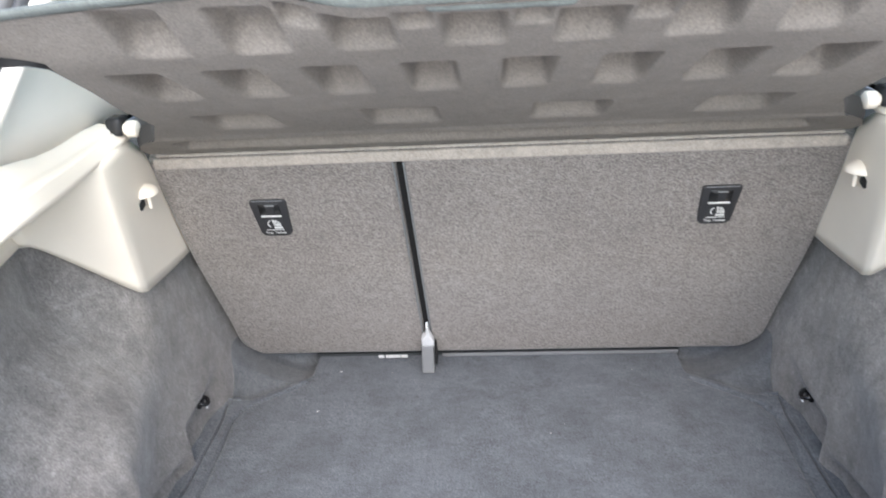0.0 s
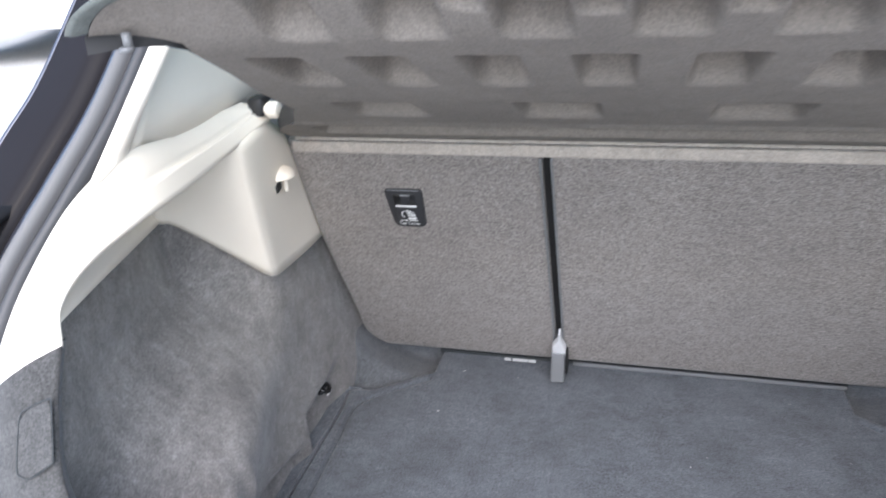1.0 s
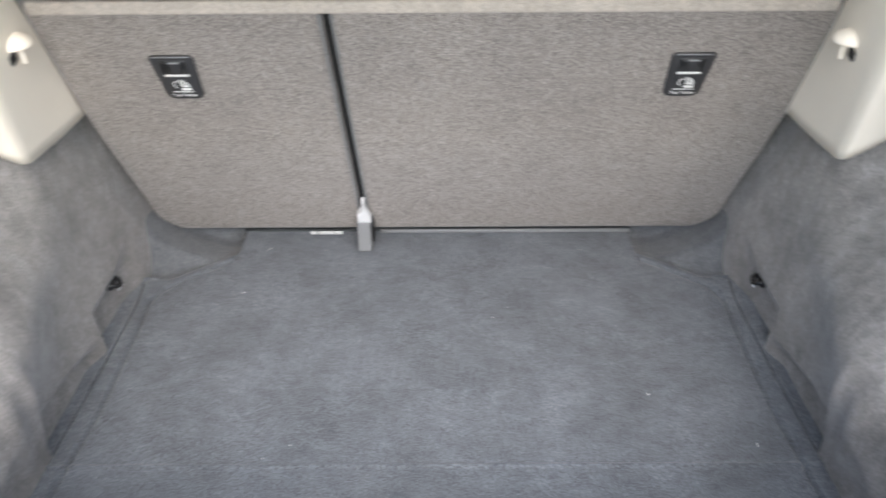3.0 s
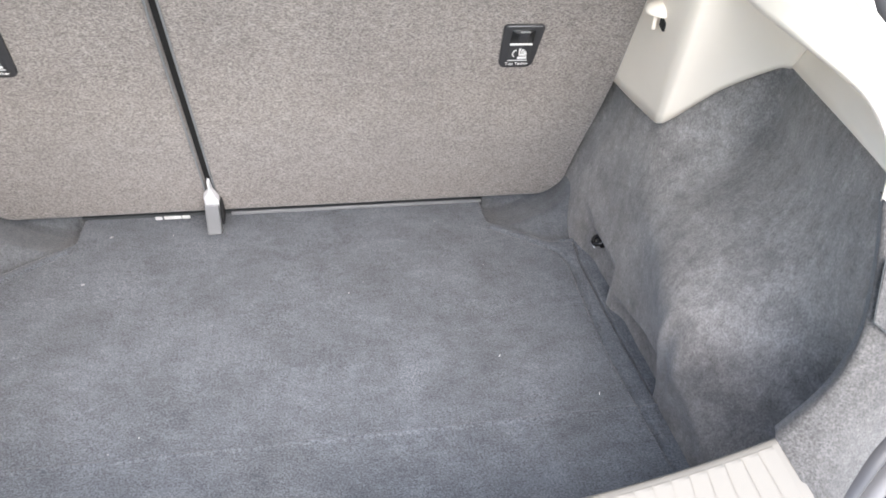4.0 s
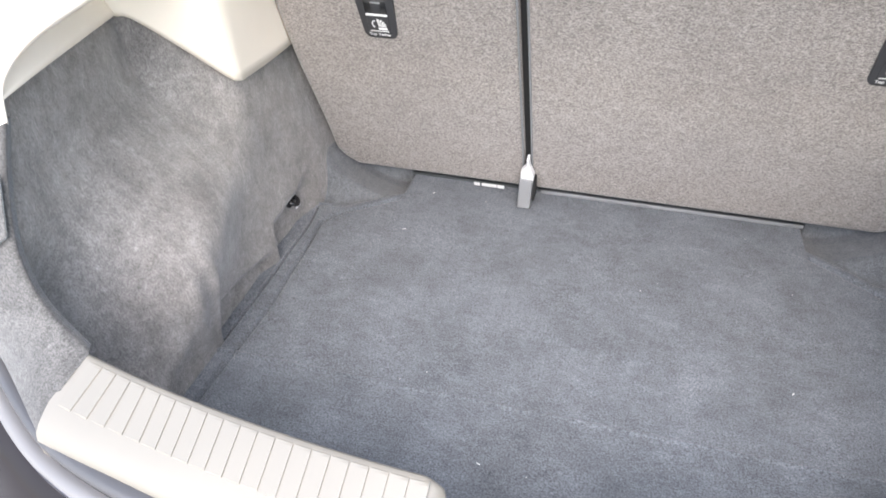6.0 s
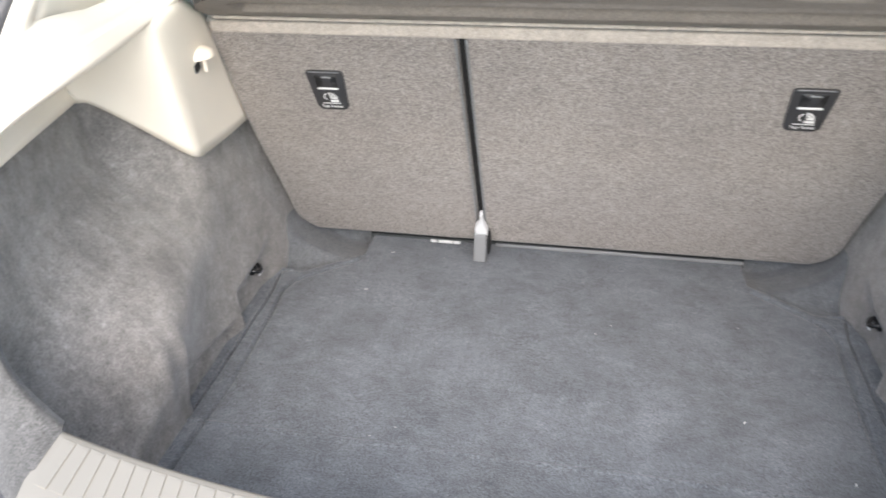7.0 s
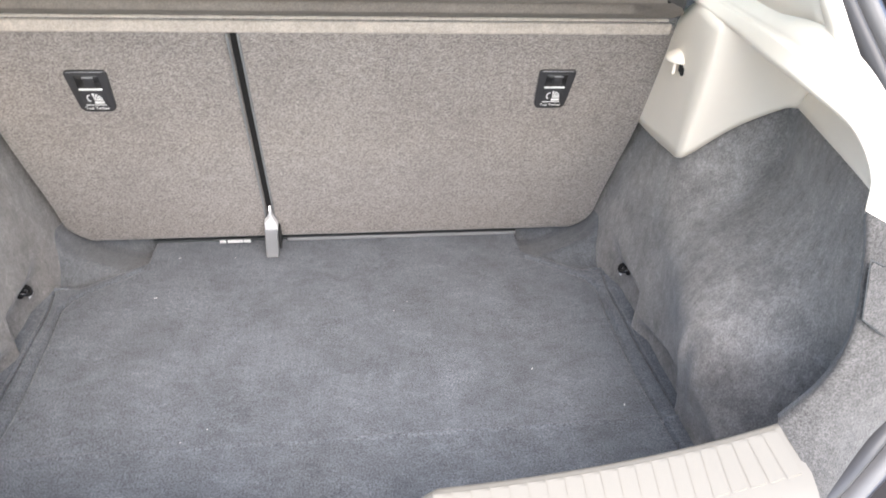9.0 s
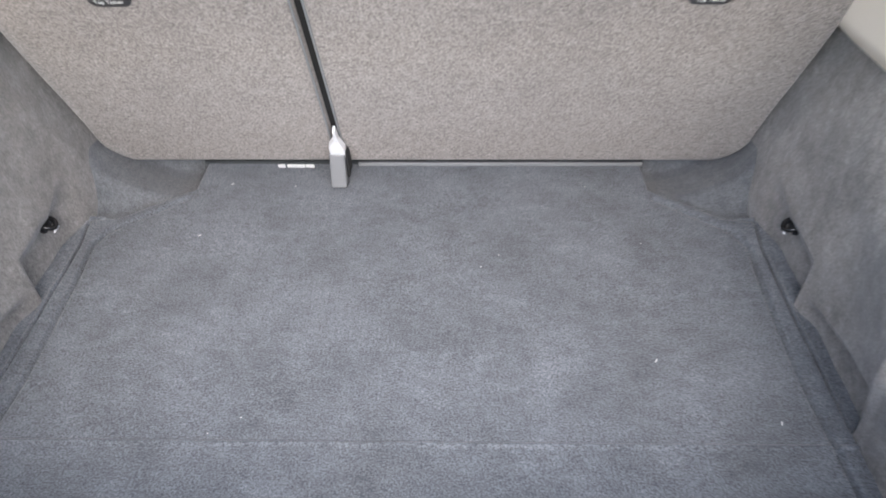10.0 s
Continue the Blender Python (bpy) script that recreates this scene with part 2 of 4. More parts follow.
def grid(xs, ys, fn):
    """A mesh from a grid, fn(x, y) giving each point."""
    nx, ny = len(xs), len(ys)
    me = bpy.data.meshes.new("grid")
    me.from_pydata([fn(x, y) for y in ys for x in xs], [],
                   [(j * nx + i, j * nx + i + 1, (j + 1) * nx + i + 1, (j + 1) * nx + i) for j in range(ny - 1) for i in range(nx - 1)])
    bm = bmesh.new()
    bm.from_mesh(me)
    bpy.data.meshes.remove(me)
    return bm


def smooth(t):
    t = min(1.0, max(0.0, t))
    return t * t * (3 - 2 * t)


def lettering(text, size, material, parent, m):
    cu = bpy.data.curves.new("lettering", "FONT")
    cu.body, cu.size, cu.extrude, cu.align_x, cu.align_y = text, size, 0.0002, "CENTER", "CENTER"
    tmp = bpy.data.objects.new("lettering_source", cu)
    scene.collection.objects.link(tmp)
    me = bpy.data.meshes.new_from_object(tmp.evaluated_get(bpy.context.evaluated_depsgraph_get()))
    bpy.data.objects.remove(tmp)
    me.transform(m)
    me.materials.append(material)
    ob = new("lettering", me)
    ob.parent = parent
    return ob


def mirrored(bm, side):
    if side < 0:
        bmesh.ops.scale(bm, verts=bm.verts, vec=(-1, 1, 1))
        bmesh.ops.reverse_faces(bm, faces=bm.faces)
    return bm


# ---- boot floor ----
def near_line(x, y, line):
    best = 9.0
    for (ax, ay), (bx, by) in zip(line, line[1:]):
        dx, dy = bx - ax, by - ay
        t = min(1, max(0, ((x - ax) * dx + (y - ay) * dy) / (dx * dx + dy * dy)))
        best = min(best, math.hypot(x - ax - t * dx, y - ay - t * dy))
    return best


CREASE = ((0.512, 0.12), (0.504, 0.231), (0.495, 0.366), (0.498, 0.53), (0.503, 0.605), (0.490, 0.638), (0.455, 0.666), (0.383, 0.720))
SEAM = ((0.537, 0.05), (0.534, 0.2), (0.528, 0.33), (0.524, 0.455), (0.522, 0.60), (0.53, 0.66))


NOTCH = ((0.379, 0.83), (0.382, 0.747), (0.482, 0.675), (0.53, 0.668))


def in_notch(ax, y):
    yl = 0.747 - 0.72 * min(0.1, max(0.0, ax - 0.382))
    return smooth((ax - 0.379) / 0.005) * smooth((y - yl) / 0.005)


def tongue_height(x, y):
    """Corner carpet: a low strip along the notch, a wedge rising to a crest, then a fall towards the seat; filleted to the wall."""
    ax = abs(x)
    yl = 0.747 - 0.72 * min(0.1, max(0.0, ax - 0.382))
    crest = 0.052 * smooth((ax - 0.395) / 0.16)
    back = max(0.0, y - 0.736)
    h = -0.012 + crest * smooth((y - yl - 0.014) / max(0.012, 0.722 - yl)) - 0.24 * min(back, 0.07)
    h += 0.085 * smooth((ax - 0.475) / 0.105) ** 2 * smooth((y - 0.700) / 0.06)
    h += 0.05 * smooth((y - 0.825) / 0.03)
    k = in_notch(ax - 0.004, y - 0.002)
    return h * k - 0.028 * (1 - k) + 0.0008 * noise.noise((x * 20, y * 20, 0))


def floor_height(x, y):
    ax = abs(x)
    h = 0.0009 * noise.noise((x * 9, y * 9, 0)) + 0.0005 * noise.noise((x * 31, y * 31, 4))
    if ax > 0.36:
        h -= 0.0095 * smooth(1 - near_line(ax, y, CREASE) / 0.006)
        h -= 0.020 * smooth(1 - near_line(ax, y, SEAM) / 0.0034)
        # outside the seam the wall's lining drops below the board
        h -= 0.003 * smooth((ax - 0.5345 + 0.02 * max(0.0, y - 0.1)) / 0.004) * smooth((0.675 - y) / 0.02)
        # the board ends at a notch before the seat's outer corner
        h -= 0.040 * in_notch(ax, y)
        h -= 0.014 * smooth(1 - near_line(ax, y, NOTCH) / 0.0050)
    return h


def steps(a, b, d):
    n = max(2, int(round((b - a) / d)) + 1)
    return [a + (b - a) * i / (n - 1) for i in range(n)]


cargo = base("floor", (0, 0.4, 0), "dark grey carpeted boot floor with moulded creases along its sides", "floor", "structure")
for y0, y1, at in ((-0.05, 0.2604, 0), (0.2606, 0.835, 1)):
    side_x = steps(0.36, 0.498, 0.002) + steps(0.4995, 0.55, 0.0012) + steps(0.553, 0.64, 0.004)
    fx = [-x for x in reversed(side_x)] + steps(-0.35, 0.35, 0.012) + side_x
    fy = steps(y0, 0.247, 0.005) + steps(0.249, y1, 0.001) if not at else steps(y0, 0.272, 0.001) + steps(0.277, 0.64, 0.006) + steps(0.643, y1, 0.0025)
    bm = grid(fx, fy, lambda x, y: (x, y, floor_height(x, y) + 0.0040 * smooth(1 - abs(y - 0.2605) / 0.005)))
    p = part("floor_board", shift(bm, cargo.location), M_FLOOR, cargo, "grey-blue carpeted load floor board")
    p.modifiers.new("back", "SOLIDIFY").thickness = 0.012
for sg in (-1, 1):
    bm = grid(steps(0.372, 0.60, 0.0035) if sg > 0 else steps(-0.60, -0.372, 0.0035), steps(0.655, 0.853, 0.0033), lambda x, y: (x, y, tongue_height(x, y)))
    part("corner_carpet", shift(bm, cargo.location), M_CORNER, cargo, "grey felt corner carpet beside the seat back")
part("gap_liner", shift(box(0.762, 0.018, 0.006, (0, 0.8260, 0.002)), cargo.location), M_LEATHER, cargo, "dark gap behind the floor board", False)
rail = part("edge_rail", shift(box(0.49, 0.005, 0.007, (0.134, 0.8105, 0.0045), 0.0015), cargo.location), M_GREYPL, cargo, "thin grey edge rail")


# ---- side walls ----
def wall_x(y, z):
    y0 = 0.12 + 0.11 * smooth(z / 0.12)
    low = 0.531 + 0.022 * smooth(z / 0.26) + 0.075 * smooth((y0 - y) / 0.17)
    if y < 0.42:
        top = 0.56 + 0.112 * max(0, (y - 0.06)) / 0.36
    else:
        top = 0.672 - 0.105 * smooth((y - 0.42) / 0.1)
    w = smooth((z - 0.19) / 0.20)
    x = low * (1 - w) + top * w
    # two folded recesses over the floor's edge, and an upright fold behind them
    top1 = 0.080 + 0.4 * max(0.0, y - 0.60)
    top2 = 0.078 - 0.24 * max(0.0, y - 0.29)
    r1 = 0.022 * smooth((y - 0.493) / 0.007) * smooth((top1 - z) / 0.040) * smooth((0.690 - y) / 0.10)
    r2 = 0.017 * smooth((y - 0.281) / 0.008) * smooth((top2 - z) / 0.022) * smooth((0.489 - y) / 0.05)
    x += r1 + r2
    lift = smooth(z / 0.07) * smooth((0.25 - z) / 0.14)
    x -= 0.010 * lift * (math.exp(-((y - 0.268 + 0.12 * (z - 0.1)) / 0.012) ** 2) + 0.8 * math.exp(-((y - 0.226 + 0.2 * (z - 0.1)) / 0.016) ** 2))
    # wheel arch: its crest leans forward as it rises, with a flat flank before it and a slow turn behind
    crest = y - 0.240 - 1.05 * (z - 0.15)
    x -= 0.026 * smooth(z / 0.08) * math.exp(-(crest / (0.15 if crest > 0 else 0.14)) ** 2) * math.exp(-((z - 0.19) / 0.12) ** 2)
    x -= 0.022 * math.exp(-((y - 0.25) / 0.11) ** 2) * math.exp(-((z - 0.18) / 0.10) ** 2)
    x += 0.006 * smooth((y - 0.802 + 0.4 * z + 0.058) / 0.06) * smooth(z / 0.05)
    return x + 0.0022 * noise.noise((y * 11, z * 11, 2)) + 0.0012 * noise.noise((y * 27, z * 27, 7))


def rear_limit(z):
    """How far back the wall reaches, behind the slanting edge of the opening."""
    return 0.012 + max(0.0, 0.36 * (z - 0.287)) + 0.6 * max(0.0, z - 0.47) + 1.6 * max(0.0, z - 0.515)


for side, word in ((-1, "left"), (1, "right")):
    def wall_at(t, z):
        y = rear_limit(z) * (1 - t) + 0.83 * t
        return (wall_x(y, z), y, z)

    bm = grid(steps(0.0, 1.0, 0.005), steps(-0.032, 0.575, 0.004), wall_at)
    w = whole("wall_" + word, mirrored(bm, side), M_WALL, "dark grey felt-lined side wall over the wheel arch", "wall", "structure")
    so = w.modifiers.new("back", "SOLIDIFY")
    so.thickness, so.offset = 0.012, 1.0


# ---- tie-down hooks ----
def tie_down(side):
    at = Vector((side * 0.552, 0.593, 0.053))
    t = base("tie_down_hook", at, "small black plastic tie-down hook on the boot wall", "hook", group="tie-down hooks")
    plate = outline(rounded(-0.010, -0.014, 0.010, 0.014, (0.007,) * 4), 0.006, 0.002, pose(0, 0, 0, 0, -90 * side, 0))
    part("back_plate", plate, M_BLACKGL, t)
    ring = tube([(0, -0.011, 0.005), (-side * 0.012, -0.009, 0.0), (-side * 0.016, 0, -0.005), (-side * 0.012, 0.009, 0.0), (0, 0.011, 0.005)], 0.0038, 24, 8)
    part("loop", ring, M_BLACKGL, t)
    # bright pin added to give the black loop its highlight
    part("glint_pin", cyl(0.0016, 0.015, (-side * 0.016, 0, -0.0092), pose(0, 0, 0, 90, 0, 0), 10), M_SATIN, t, "added bright pin standing for the glint on the loop")
    return t


tie_down(-1)
tie_down(1)

# ---- rear seat backs ----
SEAT_N = Vector((0, -1, -0.4)).normalized()
SEAT_V = Vector((0, -0.4, 1)).normalized()
SEAT_M = Matrix(((1, 0, 0, 0), (0, SEAT_V.y, SEAT_N.y, 0.802), (0, SEAT_V.z, SEAT_N.z, 0), (0, 0, 0, 1)))
SEAT_K = 1 / SEAT_V.z


def on_seat(x, z, lift=0.0):
    return SEAT_M @ Vector((x, z * SEAT_K, lift))


def lean(z):
    """The gap between the backs drifts to one side as it rises."""
    return -0.0075 * max(0.0, z - 0.08) / 0.42


def seat_back(x0, x1, outer, words, cat):
    at = on_seat((x0 + x1) / 2, 0.02)
    t = base("rear_seat_backrest", at, words, cat, group="rear seat backrests")
    z0, z1, r = 0.022, 0.516, 0.06
    edge = ((0.0, -0.06), (0.0, -0.007), (0.0022, -0.0022), (0.007, 0.0))
    heights = [(z0 + d, l) for d, l in edge] + [(z, 0.0) for z in steps(z0 + 0.016, z1 - 0.01, 0.012)] + [(z1 - d, l) for d, l in reversed(edge)]
    rows = []
    for z, low in heights:
        cut = r - math.sqrt(max(0.0, r * r - max(0.0, z0 + r - z) ** 2))
        cut -= 0.015 * smooth((z - 0.08) / 0.26)
        a, b = (x0 + cut, x1 + lean(z)) if outer < 0 else (x0 + lean(z), x1 - cut)
        across = [(a + d, l) for d, l in edge] + [(x, 0.0) for x in steps(a + 0.02, b - 0.02, 0.02)] + [(b - d, l) for d, l in reversed(edge)]
        rows.append([on_seat(x, z, min(l, low) + 0.0004 * noise.noise((x * 14, z * 14, 3))) for x, l in across])
    n = min(len(q) for q in rows)
    bm = sheet([q if len(q) == n else [q[round(k * (len(q) - 1) / (n - 1))] for k in range(n)] for q in rows])
    bmesh.ops.recalc_face_normals(bm, faces=bm.faces)
    part("back_panel", shift(bm, at), M_SEAT, t, "grey-brown felt back panel")
    xe = x1 if outer < 0 else x0
    sg = 1 if outer < 0 else -1
    pipe = tube([on_seat(xe + lean(z) - sg * 0.002, z, -0.001) for z in (0.05, 0.2, 0.4, 0.5)], 0.0019, 20, 8)
    part("edge_piping", shift(pipe, at), M_GREYPL, t, "grey edge piping")
    return t


seat_back(-0.530, -0.1418, -1, "narrow folding rear seat back lined with grey-brown felt", "seat back")
seat_back(-0.1292, 0.535, 1, "wide folding rear seat back lined with grey-brown felt", "seat back")
# added filler strip: its black colour supplies the shade between the backs
bm = outline([(-0.1405, 0.03), (-0.1305, 0.03), (-0.1380, 0.54), (-0.1480, 0.54)], 0.004)
bmesh.ops.translate(bm, verts=bm.verts, vec=(0, 0, -0.016))
bmesh.ops.transform(bm, matrix=SEAT_M, verts=bm.verts)
whole("gap_shade_strip", bm, M_DARK, "added black filler strip standing for the shade in the gap between the seat backs", "panel", "structure", False)
bm = outline([(-0.56, 0.0), (0.56, 0.0), (0.56, 0.68), (-0.56, 0.68)], 0.01)
bmesh.ops.translate(bm, verts=bm.verts, vec=(0, 0, -0.09))
bmesh.ops.transform(bm, matrix=SEAT_M, verts=bm.verts)
whole("bulkhead", bm, M_DARK, "black panel behind the rear seat backs", "panel", "structure", False)


def tether_cover(side):
    x = -0.3705 if side < 0 else 0.3690
    at = on_seat(x, 0.399)
    t = base("tether_cover", at, "black plastic child-seat anchor cover with white print on the seat back", "anchor cover", group="anchor covers")
    m0 = Matrix.Translation(-at) @ SEAT_M @ Matrix.Translation((x, 0.399 * SEAT_K, 0))
    part("frame", outline([(x * (1 + 1.9 * (y - 0.042)), y) for x, y in rounded(-0.0318, -0.042, 0.0318, 0.042, (0.012, 0.012, 0.007, 0.007))], 0.004, 0.0016, m0), M_FRAME, t, "matt dark grey frame")
    part("rim_edge", outline(rounded(-0.026, 0.0395, 0.026, 0.0412, (0.0006,) * 4), 0.0043, 0.0003, m0), M_GREYPL, t, "light grey upper edge")
    part("flap", outline(rounded(-0.018, -0.037, 0.018, 0.005, (0.003,) * 4), 0.0050, 0.001, m0), M_FRAME, t, "dark grey flap")
    part("finger_slot", outline(rounded(-0.018, 0.009, 0.018, 0.034, (0.003,) * 4), 0.0044, 0.0, m0), M_BLACK, t, "dark finger slot")
    part("slot_rib", outline(rounded(-0.006, 0.010, 0.009, 0.030, (0.002,) * 4), 0.0062, 0.001, m0), M_FRAME, t)
    part("slot_edge", outline(rounded(-0.006, 0.0300, 0.010, 0.0316, (0.0005,) * 4), 0.0064, 0.0, m0), M_GREYPL, t, "pale lip of the slot")
    part("upper_line", outline(rounded(-0.0175, 0.0052, 0.0175, 0.0078, (0.001,) * 4), 0.0060, 0, m0), M_WHITE, t, "white line")
    part("lower_line", outline(rounded(-0.0155, -0.0262, 0.0155, -0.0249, (0.0005,) * 4), 0.0056, 0, m0), M_WHITE, t, "white line")
    # pictogram: a seat with a slatted back and its tether strap
    slats = [outline([(0.000 + 1.1 * r * math.cos(a - 0.12), -0.0165 + r * math.sin(a - 0.12)), (0.000 + 1.1 * r * math.cos(a + 0.12), -0.0165 + r * math.sin(a + 0.12)), (0.0015, -0.0150), (0.0, -0.0155)], 0.0056, 0, m0)
             for a, r in ((0.15, 0.0115), (0.5, 0.0125), (0.85, 0.0135), (1.2, 0.0145), (1.55, 0.0150))]
    seat = join(outline(rounded(-0.001, -0.0225, 0.0135, -0.0180, (0.001,) * 4), 0.0056, 0, m0), *slats)
    part("pictogram", seat, M_WHITE, t, "white seat pictogram", False)
    arc = [(-0.0045 - 0.0062 * math.sin(a), -0.0115 + 0.0075 * math.cos(a)) for a in (0.2 * k for k in range(15))]
    ring = arc + [(-0.0045 - 0.0046 * math.sin(a), -0.0115 + 0.0058 * math.cos(a)) for a in (0.2 * k for k in range(14, -1, -1))]
    part("strap_mark", outline(ring, 0.0056, 0, m0), M_WHITE, t, "white strap mark", False)
    lettering("Top Tether", 0.0078, M_WHITE, t, m0 @ Matrix.Translation((0, -0.0322, 0.0056)))
    return t


tether_cover(-1)
tether_cover(1)


# hinge cover between the seat backs
def hinge_cover():
    at = Vector((-0.134, 0.76, 0.0))
    t = base("hinge_cover", at, "satin grey hinge cover at the foot of the seat back gap", "hinge cover")
    top = [(-0.0135, 0.050), (0.0125, 0.050), (0.0120, 0.078), (0.0050, 0.098), (0.0035, 0.124), (-0.0005, 0.124), (-0.0025, 0.100), (-0.0130, 0.084)]
    m0 = SEAT_M @ Matrix.Translation((-0.134, 0, 0.004))
    part("upper_clip", shift(outline([(x, z * SEAT_K) for x, z in top], 0.014, 0.003, m0, 3), at), M_CLIP, t, "bright satin metal clip", False)
    foot = box(0.0255, 0.030, 0.060, (0, 0, 0), 0.003, 2, pose(0, 0, 0, -14, 0, 0))
    bmesh.ops.translate(foot, verts=foot.verts, vec=(-0.136, 0.764, 0.030))
    part("foot_cover", shift(foot, at), M_FOOT, t, "light satin grey foot cover", False)
    side = box(0.004, 0.034, 0.05, (-0.1205, 0.776, 0.04), 0.001, 1)
    part("side_plate", shift(side, at), M_DARK, t, "", False)
    return t


hinge_cover()
lab = base("paper_label", (-0.212, 0.797, 0.014), "narrow white label on the seat back's lower edge", "label")
for x, w in ((-0.236, 0.012), (-0.2115, 0.030), (-0.188, 0.014)):
    b = outline(rounded(x - w / 2, 0.0255, x + w / 2, 0.034, (0.0005,) * 4), 0.0015, 0, SEAT_M @ Matrix.Translation((0, 0.0, 0.012)))
    part("label_field", shift(b, lab.location), M_WHITE, lab, "", False)


# ---- parcel shelf ----
SH_Y, SH_Z, SH_S = 0.6, 0.527, 0.46
SH_T = Vector((0, -1, SH_S)).normalized()
SH_UP = Vector((0, SH_S, 1)).normalized()


def on_shelf(x, y, lift=0.0):
    droop = 0.032 * max(0.0, (abs(x) - 0.36) / 0.1) ** 1.5 * smooth((0.13 - y) / 0.06)
    return Vector((x, y, SH_Z + SH_S * (SH_Y - y) - droop)) + SH_UP * lift


def pocket(x, y, cx, cy, hw, hl, depth, soft):
    """A wedge-shaped recess with a steep rear wall and a long slope towards the seat."""
    a = smooth((hw - abs(x - cx)) / soft)
    t = (y - cy + hl) / (2 * hl)
    return depth * a * smooth(t / 0.13) * smooth((1 - t) / 0.36)


POCKETS = [(-0.391 + 0.0858 * k, 0.190, 0.0255, 0.053, 0.034, 0.012) for k in range(10)]
POCKETS += [(-0.335 + 0.0822 * k, 0.066, 0.0260, 0.034, 0.030, 0.012) for k in range(1, 8)]
POCKETS += [(-0.294 + 0.0822 * k, 0.042, 0.0150, 0.016, 0.014, 0.008) for k in range(2, 6)]
PADS = [(-0.295 + 0.195 * k, 0.362, 0.046, 0.047, 0.020, 0.014) for k in range(4)]


HALF = ((0.0, 0.472), (0.050, 0.462), (0.105, 0.357), (0.19, 0.372), (0.27, 0.391), (0.36, 0.402), (0.45, 0.450), (0.50, 0.498), (0.545, 0.524), (0.60, 0.528))


def half_width(y):
    for (a, p), (b, q) in zip(HALF, HALF[1:]):
        if y <= b:
            return p + (q - p) * (y - a) / (b - a)
    return HALF[-1][1]


def rear_y(x):
    return 0.014 + 0.060 * (abs(x) / 0.45) ** 2.4


def shelf_under(u, v):
    """u runs across from -1 to 1, v from the rear edge to the front."""
    y = rear_y(u * 0.45) * (1 - v) + 0.585 * v
    x = u * half_width(y)
    h = 0.0
    for cx, cy, hw, hl, d, s in POCKETS + PADS:
        if abs(x - cx) < hw + 0.01 and abs(y - cy) < hl + 0.01 and abs(cx) + hw < min(half_width(cy - hl), half_width(cy + hl)):
            h += pocket(x, y, cx, cy, hw, hl, d, s)
    h -= 0.003 * math.exp(-((y - 0.455) / 0.008) ** 2)
    h += 0.012 * smooth((y - 0.470 - 0.5 * max(0.0, abs(x) - 0.40)) / 0.014) * smooth((0.552 - y) / 0.010) * smooth((0.455 - abs(x)) / 0.012)
    h += (0.016 - 0.014 * smooth((0.175 - abs(x - 0.022)) / 0.075)) * smooth((0.08 - (y - rear_y(x))) / 0.09)
    return on_shelf(x, y, min(h, 0.0255) + 0.0006 * noise.noise((x * 40, y * 40, 1)))


SHELF_AT = Vector((0, 0.5, 0.575))
shelf = base("parcel_shelf", SHELF_AT, "tilted grey felt parcel shelf with a moulded pocketed underside", "parcel shelf")
us, vs = steps(-1, 1, 0.0045), steps(0, 0.25, 0.003) + steps(0.256, 1, 0.006)
bm = grid(us, vs, shelf_under)
bmesh.ops.reverse_faces(bm, faces=bm.faces)
part("underside", shift(bm, SHELF_AT), M_SHELF, shelf, "taupe felt underside with rows of pockets")
rows = []
for u in steps(-1, 1, 0.02):
    y = rear_y(u * 0.45)
    x = u * half_width(y)
    k = -0.016 + 0.014 * smooth((0.175 - abs(x - 0.022)) / 0.075)
    h = lambda d, l: on_shelf(u * half_width(y + d), y + d, l)
    rows.append([h(0.0, -k), h(-0.005, -k * 0.8 + 0.003), h(-0.008, 0.018), h(-0.006, 0.021), h(0.0, 0.0245), h(0.014, 0.027), h(0.03, 0.028), h(0.05, 0.028), h(0.1, 0.028), h(0.2, 0.028), h(0.3, 0.028), h(0.4, 0.028), on_shelf(u * half_width(0.58), 0.58, 0.026)])
bm = sheet(rows)
bmesh.ops.recalc_face_normals(bm, faces=bm.faces)
part("top_cover", shift(bm, SHELF_AT), M_SHELF_TOP, shelf, "grey-green felt top cover with a rounded rear lip")
for sg in (-1, 1):
    rows = []
    for v in steps(0, 1, 0.025):
        y = rear_y(0.45) * (1 - v) + 0.585 * v
        x = sg * half_width(y)
        rows.append([on_shelf(x, y, 0.0), on_shelf(x + sg * 0.004, y, 0.014), on_shelf(x, y, 0.028)])
    part("side_edge", shift(sheet(rows), SHELF_AT), M_TYRE, shelf, "dark bound side edge")
grip = outline(rounded(-0.052, -0.008, 0.052, 0.008, (0.0075,) * 4), 0.006, 0.003, Matrix.Translation(on_shelf(0.012, 0.0225, 0.008)) @ pose(0, 0, 0, 78, 0, 0))
part("grip_pad", shift(grip, SHELF_AT), M_SHELF_TOP, shelf, "oblong moulded grip")
strip = box(1.066, 0.010, 0.018, (0, 0, 0), 0.003, 2)
bmesh.ops.translate(strip, verts=strip.verts, vec=(0, 0.598, 0.514))
part("front_strip", shift(strip, SHELF_AT), M_STRIP, shelf, "light beige-grey folded front strip", False)
strip = box(1.05, 0.010, 0.0045, (0, 0.596, 0.5285), 0.0015, 2)
part("strip_welt", shift(strip, SHELF_AT), M_STRIP, shelf, "narrow light welt", False)
